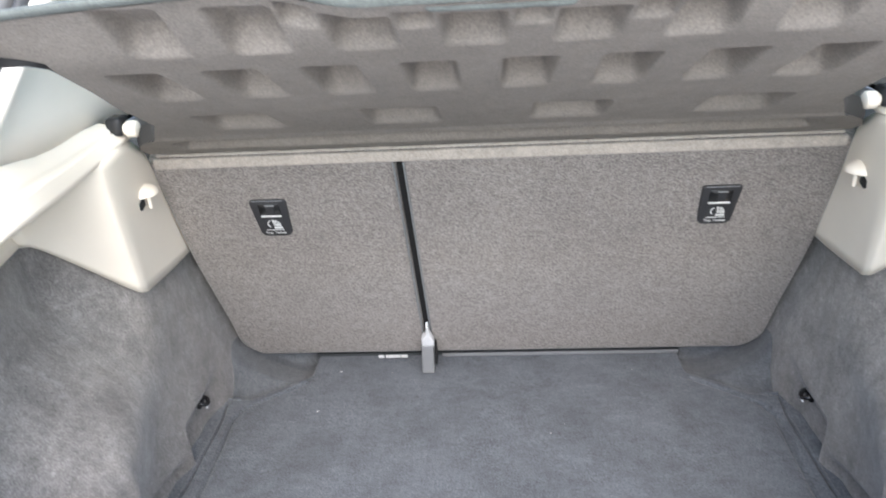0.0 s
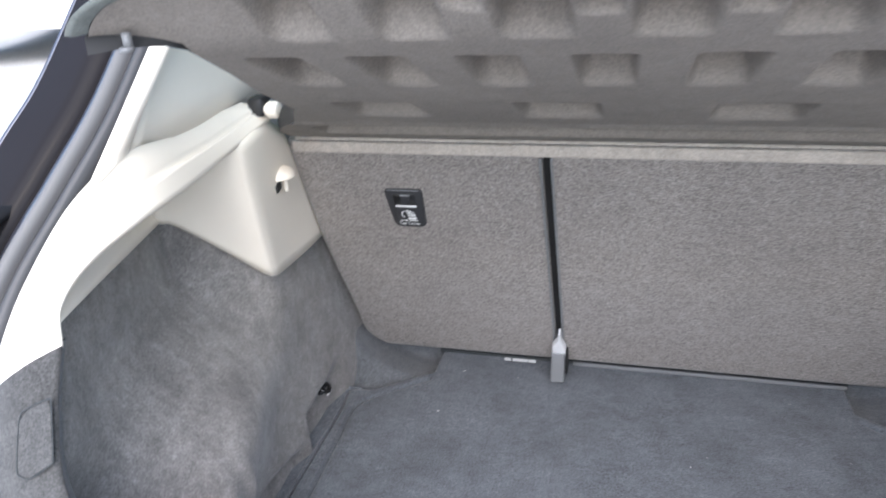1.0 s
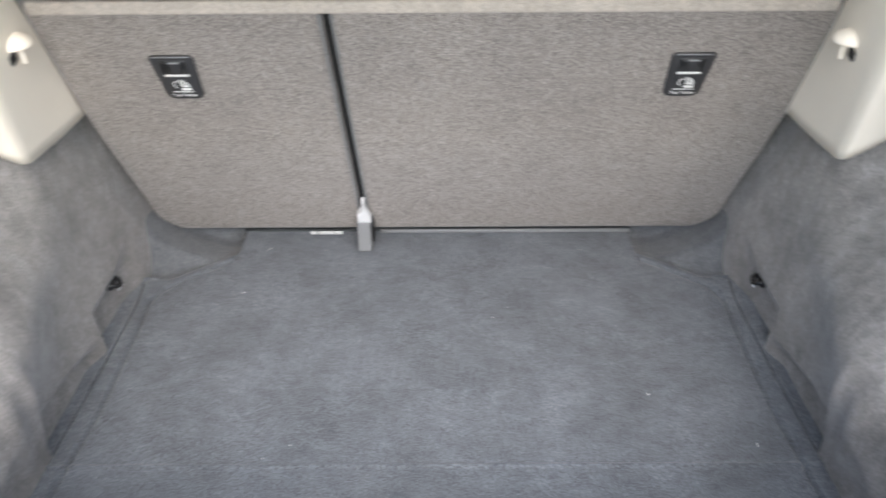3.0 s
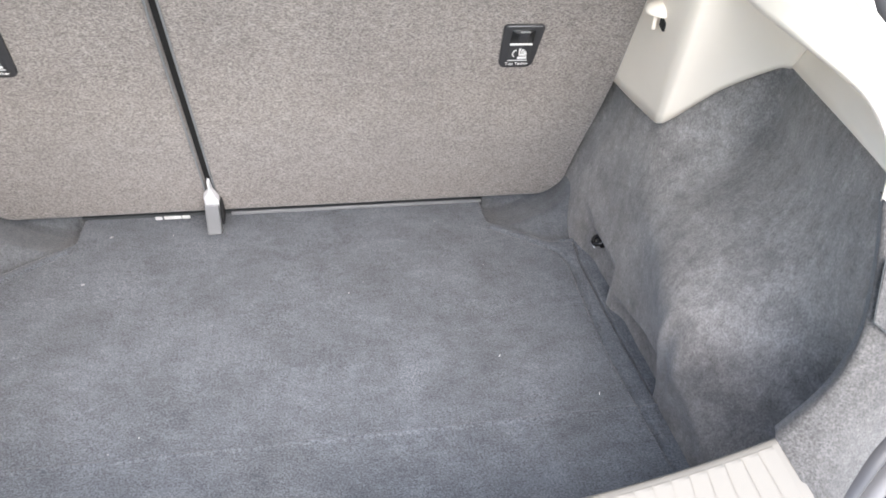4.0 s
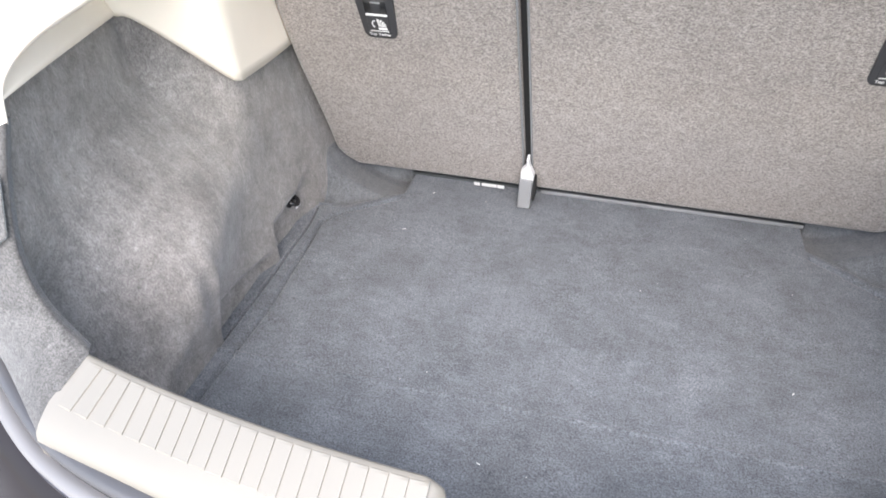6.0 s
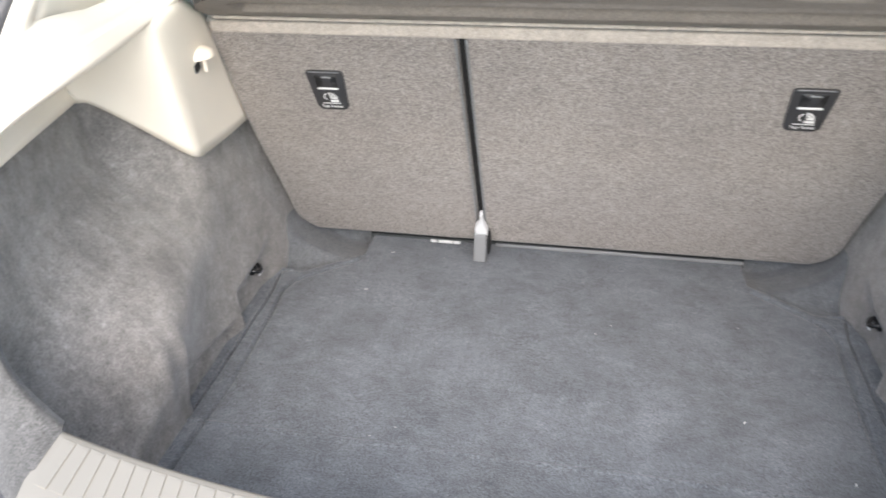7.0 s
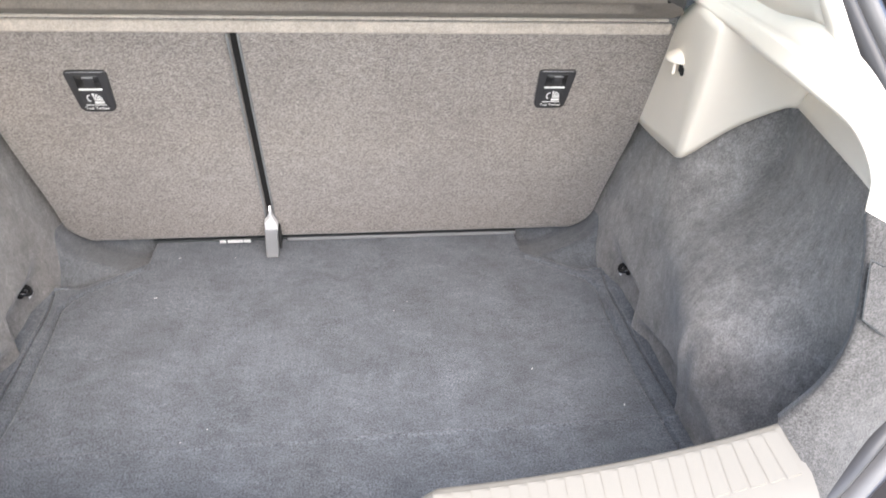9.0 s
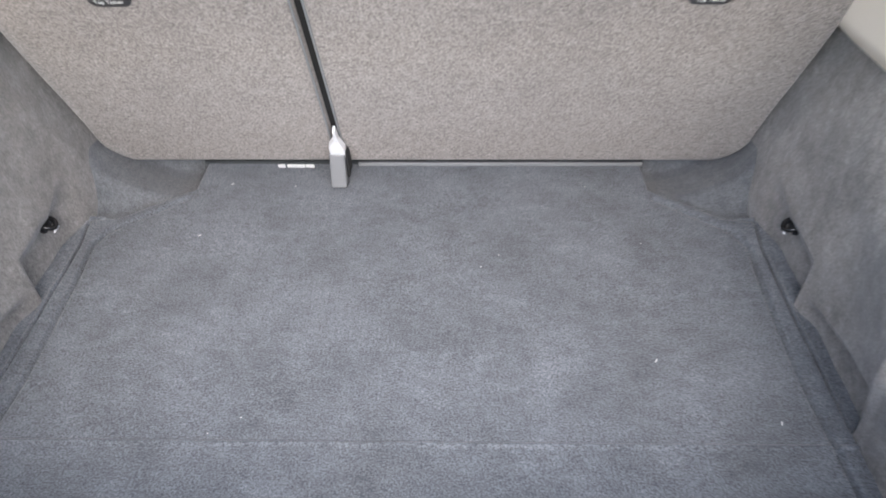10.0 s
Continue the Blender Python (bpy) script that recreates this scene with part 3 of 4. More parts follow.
for sg in (-1, 1):
    part("pivot_block", shift(box(0.022, 0.030, 0.026, (sg * 0.528, 0.508, 0.602), 0.004), SHELF_AT), M_BLACK, shelf, "black pivot block")
    part("cord_peg", shift(join(cyl(0.0035, 0.012, on_shelf(sg * 0.385, 0.080, 0.002), seg=14), cyl(0.0055, 0.003, on_shelf(sg * 0.385, 0.080, -0.004), seg=16)), SHELF_AT), M_GREYPL, shelf, "small grey cord peg")


# ---- cream side trims ----
def pillar_trim(side, word):
    at = Vector((side * 0.54, 0.3, 0.5))
    t = base("pillar_trim", at, "cream moulded plastic trim holding the parcel shelf, %s side" % word, "trim panel", group="pillar trims")
    put = lambda n, bm, m, l="", s=True: part(n, shift(mirrored(bm, side), at), m, t, l, s)
    # face with the bag hook, then round the ridge to the recessed face
    lo = [(0.550, 0.685, 0.321), (0.550, 0.61, 0.324), (0.5495, 0.53, 0.331), (0.5500, 0.504, 0.335), (0.560, 0.490, 0.347), (0.602, 0.461, 0.397), (0.646, 0.426, 0.450), (0.662, 0.412, 0.459)]
    if side > 0:
        lo = [(x, y, z + 0.009 * math.sin(math.pi * min(1, max(0, (x - 0.548) / 0.1)))) for x, y, z in lo]
    hi = [(0.542, 0.590, 0.53), (0.536, 0.562, 0.553), (0.528, 0.510, 0.579), (0.528, 0.448, 0.573), (0.538, 0.428, 0.572), (0.570, 0.405, 0.570), (0.612, 0.380, 0.566), (0.648, 0.352, 0.562)]
    rows = []
    for i, (p, q) in enumerate(zip(curve(lo, 71), curve(hi, 71))):
        scoop = 0.002 + 0.010 * smooth((i / 70 - 0.5) / 0.25) * smooth((1 - i / 70) / 0.12)
        rows.append([p.lerp(q, j / 13) + Vector((0.8, 0.5, 0)) * scoop * math.sin(math.pi * j / 13) for j in range(14)])
    bm = sheet(rows)
    bmesh.ops.recalc_face_normals(bm, faces=bm.faces)
    p = put("bracket_panel", bm, M_CREAM, "cream panel with a bag hook")
    p.modifiers.new("back", "SOLIDIFY").thickness = 0.003
    lo = [(0.668, 0.426, 0.457), (0.62, 0.30, 0.476), (0.575, 0.18, 0.493), (0.536, 0.083, 0.507)]
    hi = [(0.654, 0.366, 0.563), (0.62, 0.28, 0.556), (0.585, 0.18, 0.548), (0.545, 0.085, 0.53)]
    bm = sheet(lerp_rows(lo, hi, 30, 8, 0.006, Vector((0.8, 0, -0.5))), 0.0)
    bmesh.ops.recalc_face_normals(bm, faces=bm.faces)
    p = put("lower_panel", bm, M_CREAM)
    p.modifiers.new("back", "SOLIDIFY").thickness = 0.003
    # band along the opening, running into the ledge
    out = [(0.604, 0.0515, 0.447), (0.611, 0.075, 0.474), (0.604, 0.121, 0.524), (0.576, 0.181, 0.588), (0.545, 0.24, 0.622), (0.548, 0.34, 0.612), (0.552, 0.43, 0.610), (0.552, 0.50, 0.608)]
    inn = [(0.526, 0.069, 0.494), (0.531, 0.088, 0.527), (0.530, 0.135, 0.548), (0.529, 0.22, 0.556), (0.529, 0.32, 0.560), (0.528, 0.40, 0.567), (0.525, 0.46, 0.574), (0.520, 0.520, 0.583)]
    if side > 0:
        inn = [(x, y, z + 0.007 * smooth((y - 0.085) / 0.05) * smooth((0.5 - y) / 0.1)) for x, y, z in inn]
    a, b = curve(out, 57), curve(inn, 57)
    rows = []
    for i, (p, q) in enumerate(zip(a, b)):
        up = Vector((-0.25, -0.62, 0.74))
        dent = 0.009 * smooth((i - 24) / 12)
        r = [p.lerp(q, k) + up * (0.007 * math.sin(math.pi * k) - (dent if k == 0.62 else 0)) for k in (0, 0.12, 0.3, 0.48, 0.56, 0.62, 0.66, 0.74, 0.85, 0.95)]
        rows.append(r + [q, q + Vector((0.003, 0.004, -0.005)), q + Vector((0.012, 0.010, -0.011)), q + Vector((0.03, 0.014, -0.012))])
    bm = sheet(rows)
    bmesh.ops.recalc_face_normals(bm, faces=bm.faces)
    put("opening_band", bm, M_CREAM, "cream band along the tailgate opening")
    out = [(0.566, 0.192, 0.594), (0.546, 0.251, 0.663), (0.518, 0.36, 0.78), (0.475, 0.50, 0.93), (0.45, 0.60, 1.03)]
    inn = [(0.545, 0.242, 0.622), (0.522, 0.285, 0.690), (0.498, 0.385, 0.79), (0.462, 0.53, 0.935), (0.44, 0.62, 1.03)]
    rows = []
    for p, q in zip(curve(out, 30), curve(inn, 30)):
        rows.append([p, p.lerp(q, 0.4) + Vector((-0.004, -0.003, 0)), q + Vector((-0.003, 0, 0)), q + Vector((0.01, 0.008, 0)), q + Vector((0.035, 0.02, -0.004))])
    bm = sheet(rows)
    bmesh.ops.recalc_face_normals(bm, faces=bm.faces)
    put("upper_band", bm, M_CREAM)
    lo = [(0.549, 0.245, 0.616), (0.554, 0.42, 0.606), (0.580, 0.70, 0.585), (0.61, 0.93, 0.58)]
    hi = [(0.50, 0.60, 1.0), (0.50, 0.70, 1.02), (0.50, 0.88, 1.04), (0.50, 1.06, 1.04)]
    bm = sheet(lerp_rows(lo, hi, 24, 12, 0.022, Vector((1, 0, 0))))
    bmesh.ops.recalc_face_normals(bm, faces=bm.faces)
    p = put("upper_panel", bm, M_CREAM, "beige upper pillar panel")
    p.modifiers.new("back", "SOLIDIFY").thickness = 0.004
    # bag hook: a hooded stub over a dark slot
    c = Vector((0.5380, 0.547, 0.482))
    hood = bmesh.new()
    bmesh.ops.create_uvsphere(hood, u_segments=32, v_segments=20, radius=1.0)
    for v in hood.verts:
        if v.co.z < -0.1:
            v.co.z = -0.1 - 0.12 * (-0.1 - v.co.z)
    bmesh.ops.scale(hood, verts=hood.verts, vec=(0.026, 0.025, 0.0150))
    bmesh.ops.translate(hood, verts=hood.verts, vec=c + Vector((0.004, 0.007, -0.001)))
    put("bag_hook", hood, M_CREAM, "rounded cream bag hook")
    stalk = box(0.006, 0.006, 0.020, c + Vector((-0.009, 0.001, -0.014)), 0.002)
    put("hook_stub", stalk, M_CREAM)
    slot = outline([(-0.008, -0.008), (0.003, -0.009), (0.008, 0.001), (0.005, 0.008), (-0.004, 0.006)], 0.004, 0.001, Matrix.Translation(c + Vector((-0.0005, -0.011, -0.012))) @ pose(0, 0, 0, 0, -82, 0))
    put("hook_slot", slot, M_DARK, "dark slot beside the hook", False)
    put("shelf_knob", join(cyl(0.012, 0.016, (0.506, 0.505, 0.597), pose(0, 0, 0, 0, 90, 0), 24, None, 0.003), cyl(0.008, 0.03, (0.522, 0.505, 0.597), pose(0, 0, 0, 0, 90, 0), 16)), M_CREAM, "cream shelf pivot knob")
    return t


pillar_trim(-1, "passenger")
pillar_trim(1, "driver")

# ---- carpeted opening edges ----
for side, word in ((-1, "left"), (1, "right")):
    inn = [(0.526, 0.069, 0.494), (0.532, 0.051, 0.445), (0.531, 0.028, 0.383), (0.519, 0.014, 0.343), (0.497, 0.003, 0.314), (0.459, -0.008, 0.283)]
    out = [(0.605, 0.0515, 0.447), (0.614, 0.038, 0.408), (0.616, 0.022, 0.366), (0.606, -0.001, 0.300), (0.563, -0.020, 0.262), (0.482, -0.078, 0.240)]
    rows = []
    for p, q in zip(curve(inn, 41), curve(out, 41)):
        rows.append([p + Vector((0.035, 0.028, -0.01)), p + Vector((0.010, 0.016, -0.004)), p + Vector((0.004, 0.006, 0.0)), p] +
                    [p.lerp(q, k) + Vector((0, -0.006, 0.004)) * math.sin(math.pi * k) for k in (0.08, 0.25, 0.45, 0.65, 0.85)] + [q])
    bm = sheet(rows)
    bmesh.ops.recalc_face_normals(bm, faces=bm.faces)
    t = base("opening_trim_" + word, (side * 0.56, 0.02, 0.3), "light grey felt panel edging the tailgate opening", "trim", "structure")
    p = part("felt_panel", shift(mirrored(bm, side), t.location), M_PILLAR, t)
    # service flap let into the felt
    O_M = Matrix(((1, 0, 0, 0.5475), (0, 0.339, -0.941, 0.0275), (0, 0.941, 0.339, 0.405), (0, 0, 0, 1)))
    pts = [(-0.015, -0.012), (0.010, -0.030), (0.022, -0.030), (0.025, -0.022), (0.020, 0.024), (0.010, 0.036), (-0.012, 0.047), (-0.015, 0.043)]
    put = outline(pts, 0.0009, 0.0005, O_M)
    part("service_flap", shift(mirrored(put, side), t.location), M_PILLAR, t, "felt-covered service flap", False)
    rim = tube([O_M @ Vector((x * 1.05, y * 1.03, 0.0002)) for x, y in pts + pts[:1]], 0.0006, 60, 6)
    part("flap_gap", shift(mirrored(rim, side), t.location), M_LEATHER, t, "dark gap round the flap")


# ---- load sill ----
def sill_y(x):
    return -0.058 + 0.050 * (abs(x) / 0.457) ** 2.2


def sill_half(side):
    t = base("sill_plate", (side * 0.27, -0.06, 0.27), "cream ribbed plastic load sill plate", "sill plate", group="sill plates")
    xs = steps(0.078, 0.462, 0.008)
    prof = ((0.008, -0.285), (0.007, -0.10), (0.005, -0.014), (0.002, -0.004), (-0.001, -0.001), (-0.006, -0.0025), (-0.05, -0.021), (-0.060, -0.0255), (-0.070, -0.0310), (-0.076, -0.0365), (-0.0785, -0.045), (-0.079, -0.085))
    rows = []
    for i, x in enumerate(xs):
        k = smooth((x - 0.36) / 0.1)
        e = smooth((x - 0.078) / 0.014)
        rows.append([Vector((x + (0.014 * min(1, -d / 0.05)) * k if d < 0 else x, sill_y(x) + d, 0.2835 + h - (1 - e) * 0.012)) for d, h in prof])
    end = [p + Vector((-0.006, 0, -0.05)) for p in rows[0]]
    rows.insert(0, end)
    bm = sheet(rows)
    bmesh.ops.recalc_face_normals(bm, faces=bm.faces)
    part("plate", shift(mirrored(bm, side), t.location), M_SILL, t, "smooth cream plate")
    # ribs: low sawtooth pads, each rising to a small step
    n = 20
    x0, x1 = 0.088, 0.452
    for i in range(n):
        c = x0 + (x1 - x0) * (i + 0.5) / n
        k = smooth((c - 0.36) / 0.1)
        w = (x1 - x0) / n * 0.478
        rows = []
        for s in ((-1, -0.5, 0, 0.5, 0.86, 0.97, 1) if side > 0 else (-1, -0.97, -0.86, -0.5, 0, 0.5, 1)):
            x = c + s * w
            lift = -0.001 if s == side else 0.0004 + 0.0005 * (1 + side * s)
            rows.append([Vector((x + 0.014 * k * d / 0.05, sill_y(x) - d, 0.2835 - 0.0025 - (d - 0.006) * 0.4205 + (-0.001 if d in (0.003, 0.050) else min(lift, 0.0007) if d == 0.006 else lift))) for d in (0.003, 0.006, 0.0085, 0.03, 0.045, 0.0485, 0.050)])
        bm = sheet(rows)
        bmesh.ops.recalc_face_normals(bm, faces=bm.faces)
        part("rib", shift(mirrored(bm, side), t.location), M_SILL, t, "", False)
    return t


sill_half(-1)
sill_half(1)
bm = bmesh.new()
rows = []
for x in steps(-0.088, 0.088, 0.011):
    rows.append([Vector((x, -0.025, 0.0)), Vector((x, -0.035, 0.172)), Vector((x, -0.042, 0.180)), Vector((x, -0.10, 0.186)), Vector((x, -0.122, 0.232)), Vector((x, -0.135, 0.238))])
sheet(rows, 0, bm)
bmesh.ops.recalc_face_normals(bm, faces=bm.faces)
whole("latch_recess", bm, M_GREYPL, "grey plastic latch recess between the sill plates", "sill", "structure")

# ---- seal and body round the opening ----
RIM = [(0.0, -0.137, 0.252), (0.2, -0.131, 0.252), (0.312, -0.115, 0.252), (0.388, -0.101, 0.252), (0.458, -0.079, 0.251), (0.512, -0.050, 0.254), (0.562, -0.017, 0.265), (0.597, 0.003, 0.304), (0.606, 0.024, 0.37), (0.600, 0.046, 0.43), (0.602, 0.077, 0.477),
       (0.595, 0.122, 0.525), (0.568, 0.183, 0.588), (0.538, 0.253, 0.663), (0.512, 0.36, 0.78), (0.477, 0.50, 0.93), (0.452, 0.60, 1.03), (0.3, 0.66, 1.07), (0.0, 0.67, 1.08)]
right = curve(RIM, 160)
N_REAR = Vector((0, -0.85, 0.53))


def round_rim(profile):
    rows = []
    for i, p in enumerate(right):
        t = (right[min(i + 1, 159)] - right[max(i - 1, 0)]).normalized()
        o = t.cross(N_REAR).normalized()
        if o.x < -0.05 or (abs(p.x) < 0.3 and p.z < 0.3 and o.y > 0):
            o = -o
        if p.x < 0.3 and p.z > 0.8:
            o = Vector((0, 0.3, 1)).normalized()
        up = o.cross(t)
        if up.dot(N_REAR) < 0:
            up = -up
        slim = 1 - 0.15 * smooth((p.z - 0.3) / 0.2)
        rows.append([p + o * ((d if d < 0.06 else d * slim) + 0.010) + up * (h - 0.004) for d, h in profile])
    left = [[Vector((-q.x, q.y, q.z)) for q in r] for r in reversed(rows)]
    bm = sheet(left[:-1] + rows)
    bmesh.ops.recalc_face_normals(bm, faces=bm.faces)
    return bm


seal = base("door_seal", (0, -0.16, 0.2), "grey rubber weather seal round the tailgate opening", "seal")
part("inner_bead", shift(round_rim([(-0.002, -0.010), (0.0, -0.004), (0.004, 0.004), (0.009, 0.007), (0.014, 0.004), (0.0165, -0.008)]), seal.location), M_RUBBER, seal)
part("outer_bead", shift(round_rim([(0.016, -0.010), (0.0185, -0.004), (0.021, -0.003), (0.0235, -0.007)]), seal.location), M_TYRE, seal, "dark rubber groove")
car = base("car_body", (0, 0.8, GROUND), "glossy black car body round the open tailgate", "car")
part("door_flange", shift(round_rim([(0.0225, -0.010), (0.024, 0.0), (0.028, 0.006), (0.034, 0.007), (0.039, 0.002), (0.041, -0.009)]), car.location), M_FLANGE, car, "silver-grey flange bead")
part("gutter_strip", shift(round_rim([(0.0405, -0.009), (0.046, -0.007), (0.056, -0.012), (0.057, -0.022)]), car.location), M_PAINT, car, "blue-grey painted gutter")
part("rear_panel", shift(round_rim([(0.0565, -0.020), (0.06, -0.016), (0.12, -0.024), (0.185, -0.036)]), car.location), M_GLOSS, car, "glossy black rear panel")
part("panel_edge", shift(round_rim([(0.184, -0.036), (0.1875, -0.0345), (0.191, -0.040), (0.20, -0.08), (0.22, -0.16)]), car.location), M_PAINT, car, "painted outer panel edge")

# ---- car shell, cabin and windows ----
AT = car.location
rows = []
for y in steps(0.62, 2.45, 0.12):
    z = 1.075 + 0.02 * math.sin(math.pi * (y - 0.62) / 1.83) - 0.05 * smooth((y - 2.0) / 0.5)
    rows.append([Vector((x, y, z - 0.06 * (abs(x) / 0.56) ** 3)) for x in steps(-0.56, 0.56, 0.08)])
roof = sheet(rows)
p = part("roof", shift(roof, AT), M_TRIM, car, "light grey roof lining")
p.modifiers.new("back", "SOLIDIFY").thickness = 0.03
for sg in (-1, 1):
    prof = [(0.80, -0.18), (0.86, 0.05), (0.875, 0.30), (0.85, 0.50), (0.80, 0.565), (0.70, 0.575)]
    rows = []
    for y in steps(0.10, 3.3, 0.2):
        rows.append([Vector((sg * (x - 0.05 * smooth((0.5 - y) / 0.5)), y, z)) for x, z in prof])
    bm = sheet(rows)
    bmesh.ops.recalc_face_normals(bm, faces=bm.faces)
    p = part("side_panel", shift(bm, AT), M_DARKPAINT, car, "glossy dark side panel")
    p.modifiers.new("back", "SOLIDIFY").thickness = 0.01
    rows = []
    for y in steps(0.85, 2.6, 0.15):
        rows.append([Vector((sg * x, y, z)) for x, z in ((0.70, 0.578), (0.665, 0.570), (0.65, 0.50), (0.66, 0.2), (0.66, -0.1))])
    bm = sheet(rows)
    bmesh.ops.recalc_face_normals(bm, faces=bm.faces)
    part("door_lining", shift(bm, AT), M_TRIM, car, "pale door lining")
    for y0, y1, d, m in ((1.24, 1.36, 0.16, M_BLACK), (1.37, 1.50, 0.14, M_TRIM)):
        rows = [[Vector((sg * (0.665 - 0.16 * k), y0 + d * k, 0.57 + 0.46 * k)), Vector((sg * (0.645 - 0.16 * k), (y0 + y1) / 2 + d * k, 0.57 + 0.46 * k)), Vector((sg * (0.665 - 0.16 * k), y1 + d * k, 0.57 + 0.46 * k))] for k in steps(0, 1, 0.1)]
        part("window_post", shift(sheet(rows, 0.012), AT), m, car, "black window post" if m is M_BLACK else "pale door pillar")
    rows = [[Vector((sg * (0.70 - 0.19 * k), 2.95 - 0.65 * k, 0.57 + 0.47 * k)), Vector((sg * (0.64 - 0.19 * k), 3.0 - 0.65 * k, 0.57 + 0.47 * k))] for k in steps(0, 1, 0.1)]
    part("front_post", shift(sheet(rows, 0.02), AT), M_TRIM, car, "pale windscreen pillar")
rows = []
for y in steps(0.60, 2.47, 0.12):
    z = 1.115 + 0.02 * math.sin(math.pi * (y - 0.62) / 1.83) - 0.05 * smooth((y - 2.0) / 0.5)
    rows.append([Vector((x, y, z - 0.07 * (abs(x) / 0.58) ** 3)) for x in steps(-0.58, 0.58, 0.08)])
part("roof_skin", shift(sheet(rows), AT), M_DARKPAINT, car, "glossy black roof panel")
rows = []
for y in steps(2.98, 3.95, 0.08):
    rows.append([Vector((x, y, 0.52 - 0.20 * ((y - 2.98) / 0.97) ** 1.8 - 0.05 * (abs(x) / 0.8) ** 3)) for x in steps(-0.8, 0.8, 0.1)])
part("bonnet", shift(sheet(rows), AT), M_DARKPAINT, car, "glossy black bonnet")
rows = []
for x in steps(-0.84, 0.84, 0.08):
    rows.append([Vector((x, 3.96 - 0.25 * (abs(x) / 0.84) ** 3 + d, z)) for d, z in ((0.0, 0.30), (0.05, 0.22), (0.07, 0.05), (0.03, -0.15), (-0.03, -0.22))])
part("front_bumper", shift(sheet(rows, 0.01), AT), M_DARKPAINT, car, "glossy black front bumper")
for sg in (-1, 1):
    rows = [[Vector((sg * x, y, z)) for x, z in ((0.80, -0.18), (0.86, 0.05), (0.86, 0.25), (0.82, 0.42 - 0.16 * (y - 3.3) / 0.65))] for y in steps(3.3, 3.75, 0.09)]
    part("front_wing", shift(sheet(rows, 0.01), AT), M_DARKPAINT, car, "glossy black front wing")
    for y in (0.55, 3.15):
        wh = part("wheel", shift(cyl(0.31, 0.20, (sg * 0.765, y, GROUND + 0.31), pose(0, 0, 0, 0, 90, 0), 36, None, 0.03), AT), M_TYRE, car, "black tyre")
        part("rim", shift(cyl(0.215, 0.02, (sg * 0.862, y, GROUND + 0.31), pose(0, 0, 0, 0, 90, 0), 28, None, 0.006), AT), M_DARK, wh, "dark rim well")
        for a in range(5):
            part("rim_spoke", shift(box(0.02, 0.05, 0.19, (sg * 0.872, y, GROUND + 0.31), 0.006, 1, pose(0, 0, 0, a * 72, 0, 0) @ Matrix.Translation((0, 0, 0.115))), AT), M_ALLOY, wh, "alloy spoke")
part("underbody", shift(box(1.5, 3.3, 0.03, (0, 1.6, -0.16), 0.01), AT), M_BLACK, car, "black underbody")
part("scuttle", shift(box(1.3, 0.3, 0.8, (0, 3.05, 0.17), 0.05), AT), M_DASH, car, "dark scuttle panel")

for i, sg in ((1, -1), (2, 1)):
    rows = [[Vector((sg * (0.672 - 0.16 * k), y, 0.565 + 0.46 * k)) for y in (0.93 + 0.12 * k, 1.1, 1.25 + 0.15 * k)] for k in steps(0, 1, 0.25)]
    whole("window_%d" % i, sheet(rows, 0.004), M_TINT, "green-tinted rear side window of the car", "window", "structure")
    rows = [[Vector((sg * (0.672 - 0.16 * k), y, 0.565 + 0.46 * k)) for y in (1.51 + 0.14 * k, 1.9, 2.7 - 0.4 * k)] for k in steps(0, 1, 0.25)]
    whole("window_%d" % (i + 2), sheet(rows, 0.004), M_TINT, "clear green front side window of the car", "window", "structure")


rows = [[Vector((x * (1 - 0.24 * k), 2.96 - 0.48 * k + 0.06 * (1 - (x / 0.66) ** 2), 0.55 + 0.50 * k)) for x in steps(-0.66, 0.66, 0.11)] for k in steps(0, 1, 0.125)]
whole("window_5", sheet(rows, 0.004), M_TINT, "clear curved windscreen of the car", "window", "structure")


# open tailgate overhead, with its rear window
lid = base("tailgate", (0, 0.64, 1.10), "open car tailgate raised over the boot", "tailgate")


def lid_at(x, k, lift=0.0):
    return Vector((x * (0.62 - 0.04 * k) / 0.62, 0.62 - 0.86 * k, 1.10 + 0.64 * k + 0.10 * math.sin(math.pi * k) - 0.05 * (abs(x) / 0.62) ** 3 + lift))


for name, x0, x1, k0, k1 in (("top_rail", -0.62, 0.62, 0.0, 0.07), ("side_rail", -0.62, -0.52, 0.07, 0.56), ("side_rail", 0.52, 0.62, 0.07, 0.56), ("inner_panel", -0.62, 0.62, 0.56, 1.0)):
    rows = [[lid_at(x, k) for x in steps(x0, x1, 0.08)] for k in steps(k0, k1, 0.06)]
    part(name, shift(sheet(rows, 0.05), lid.location), M_TRIM, lid, "pale tailgate lining" if name == "inner_panel" else "")
rows = [[lid_at(x, k, -0.012) for x in steps(-0.52, 0.52, 0.1)] for k in steps(0.07, 0.56, 0.06)]
pane = part("rear_window", shift(sheet(rows, 0.004), lid.location), M_TINT, lid, "tinted rear window")


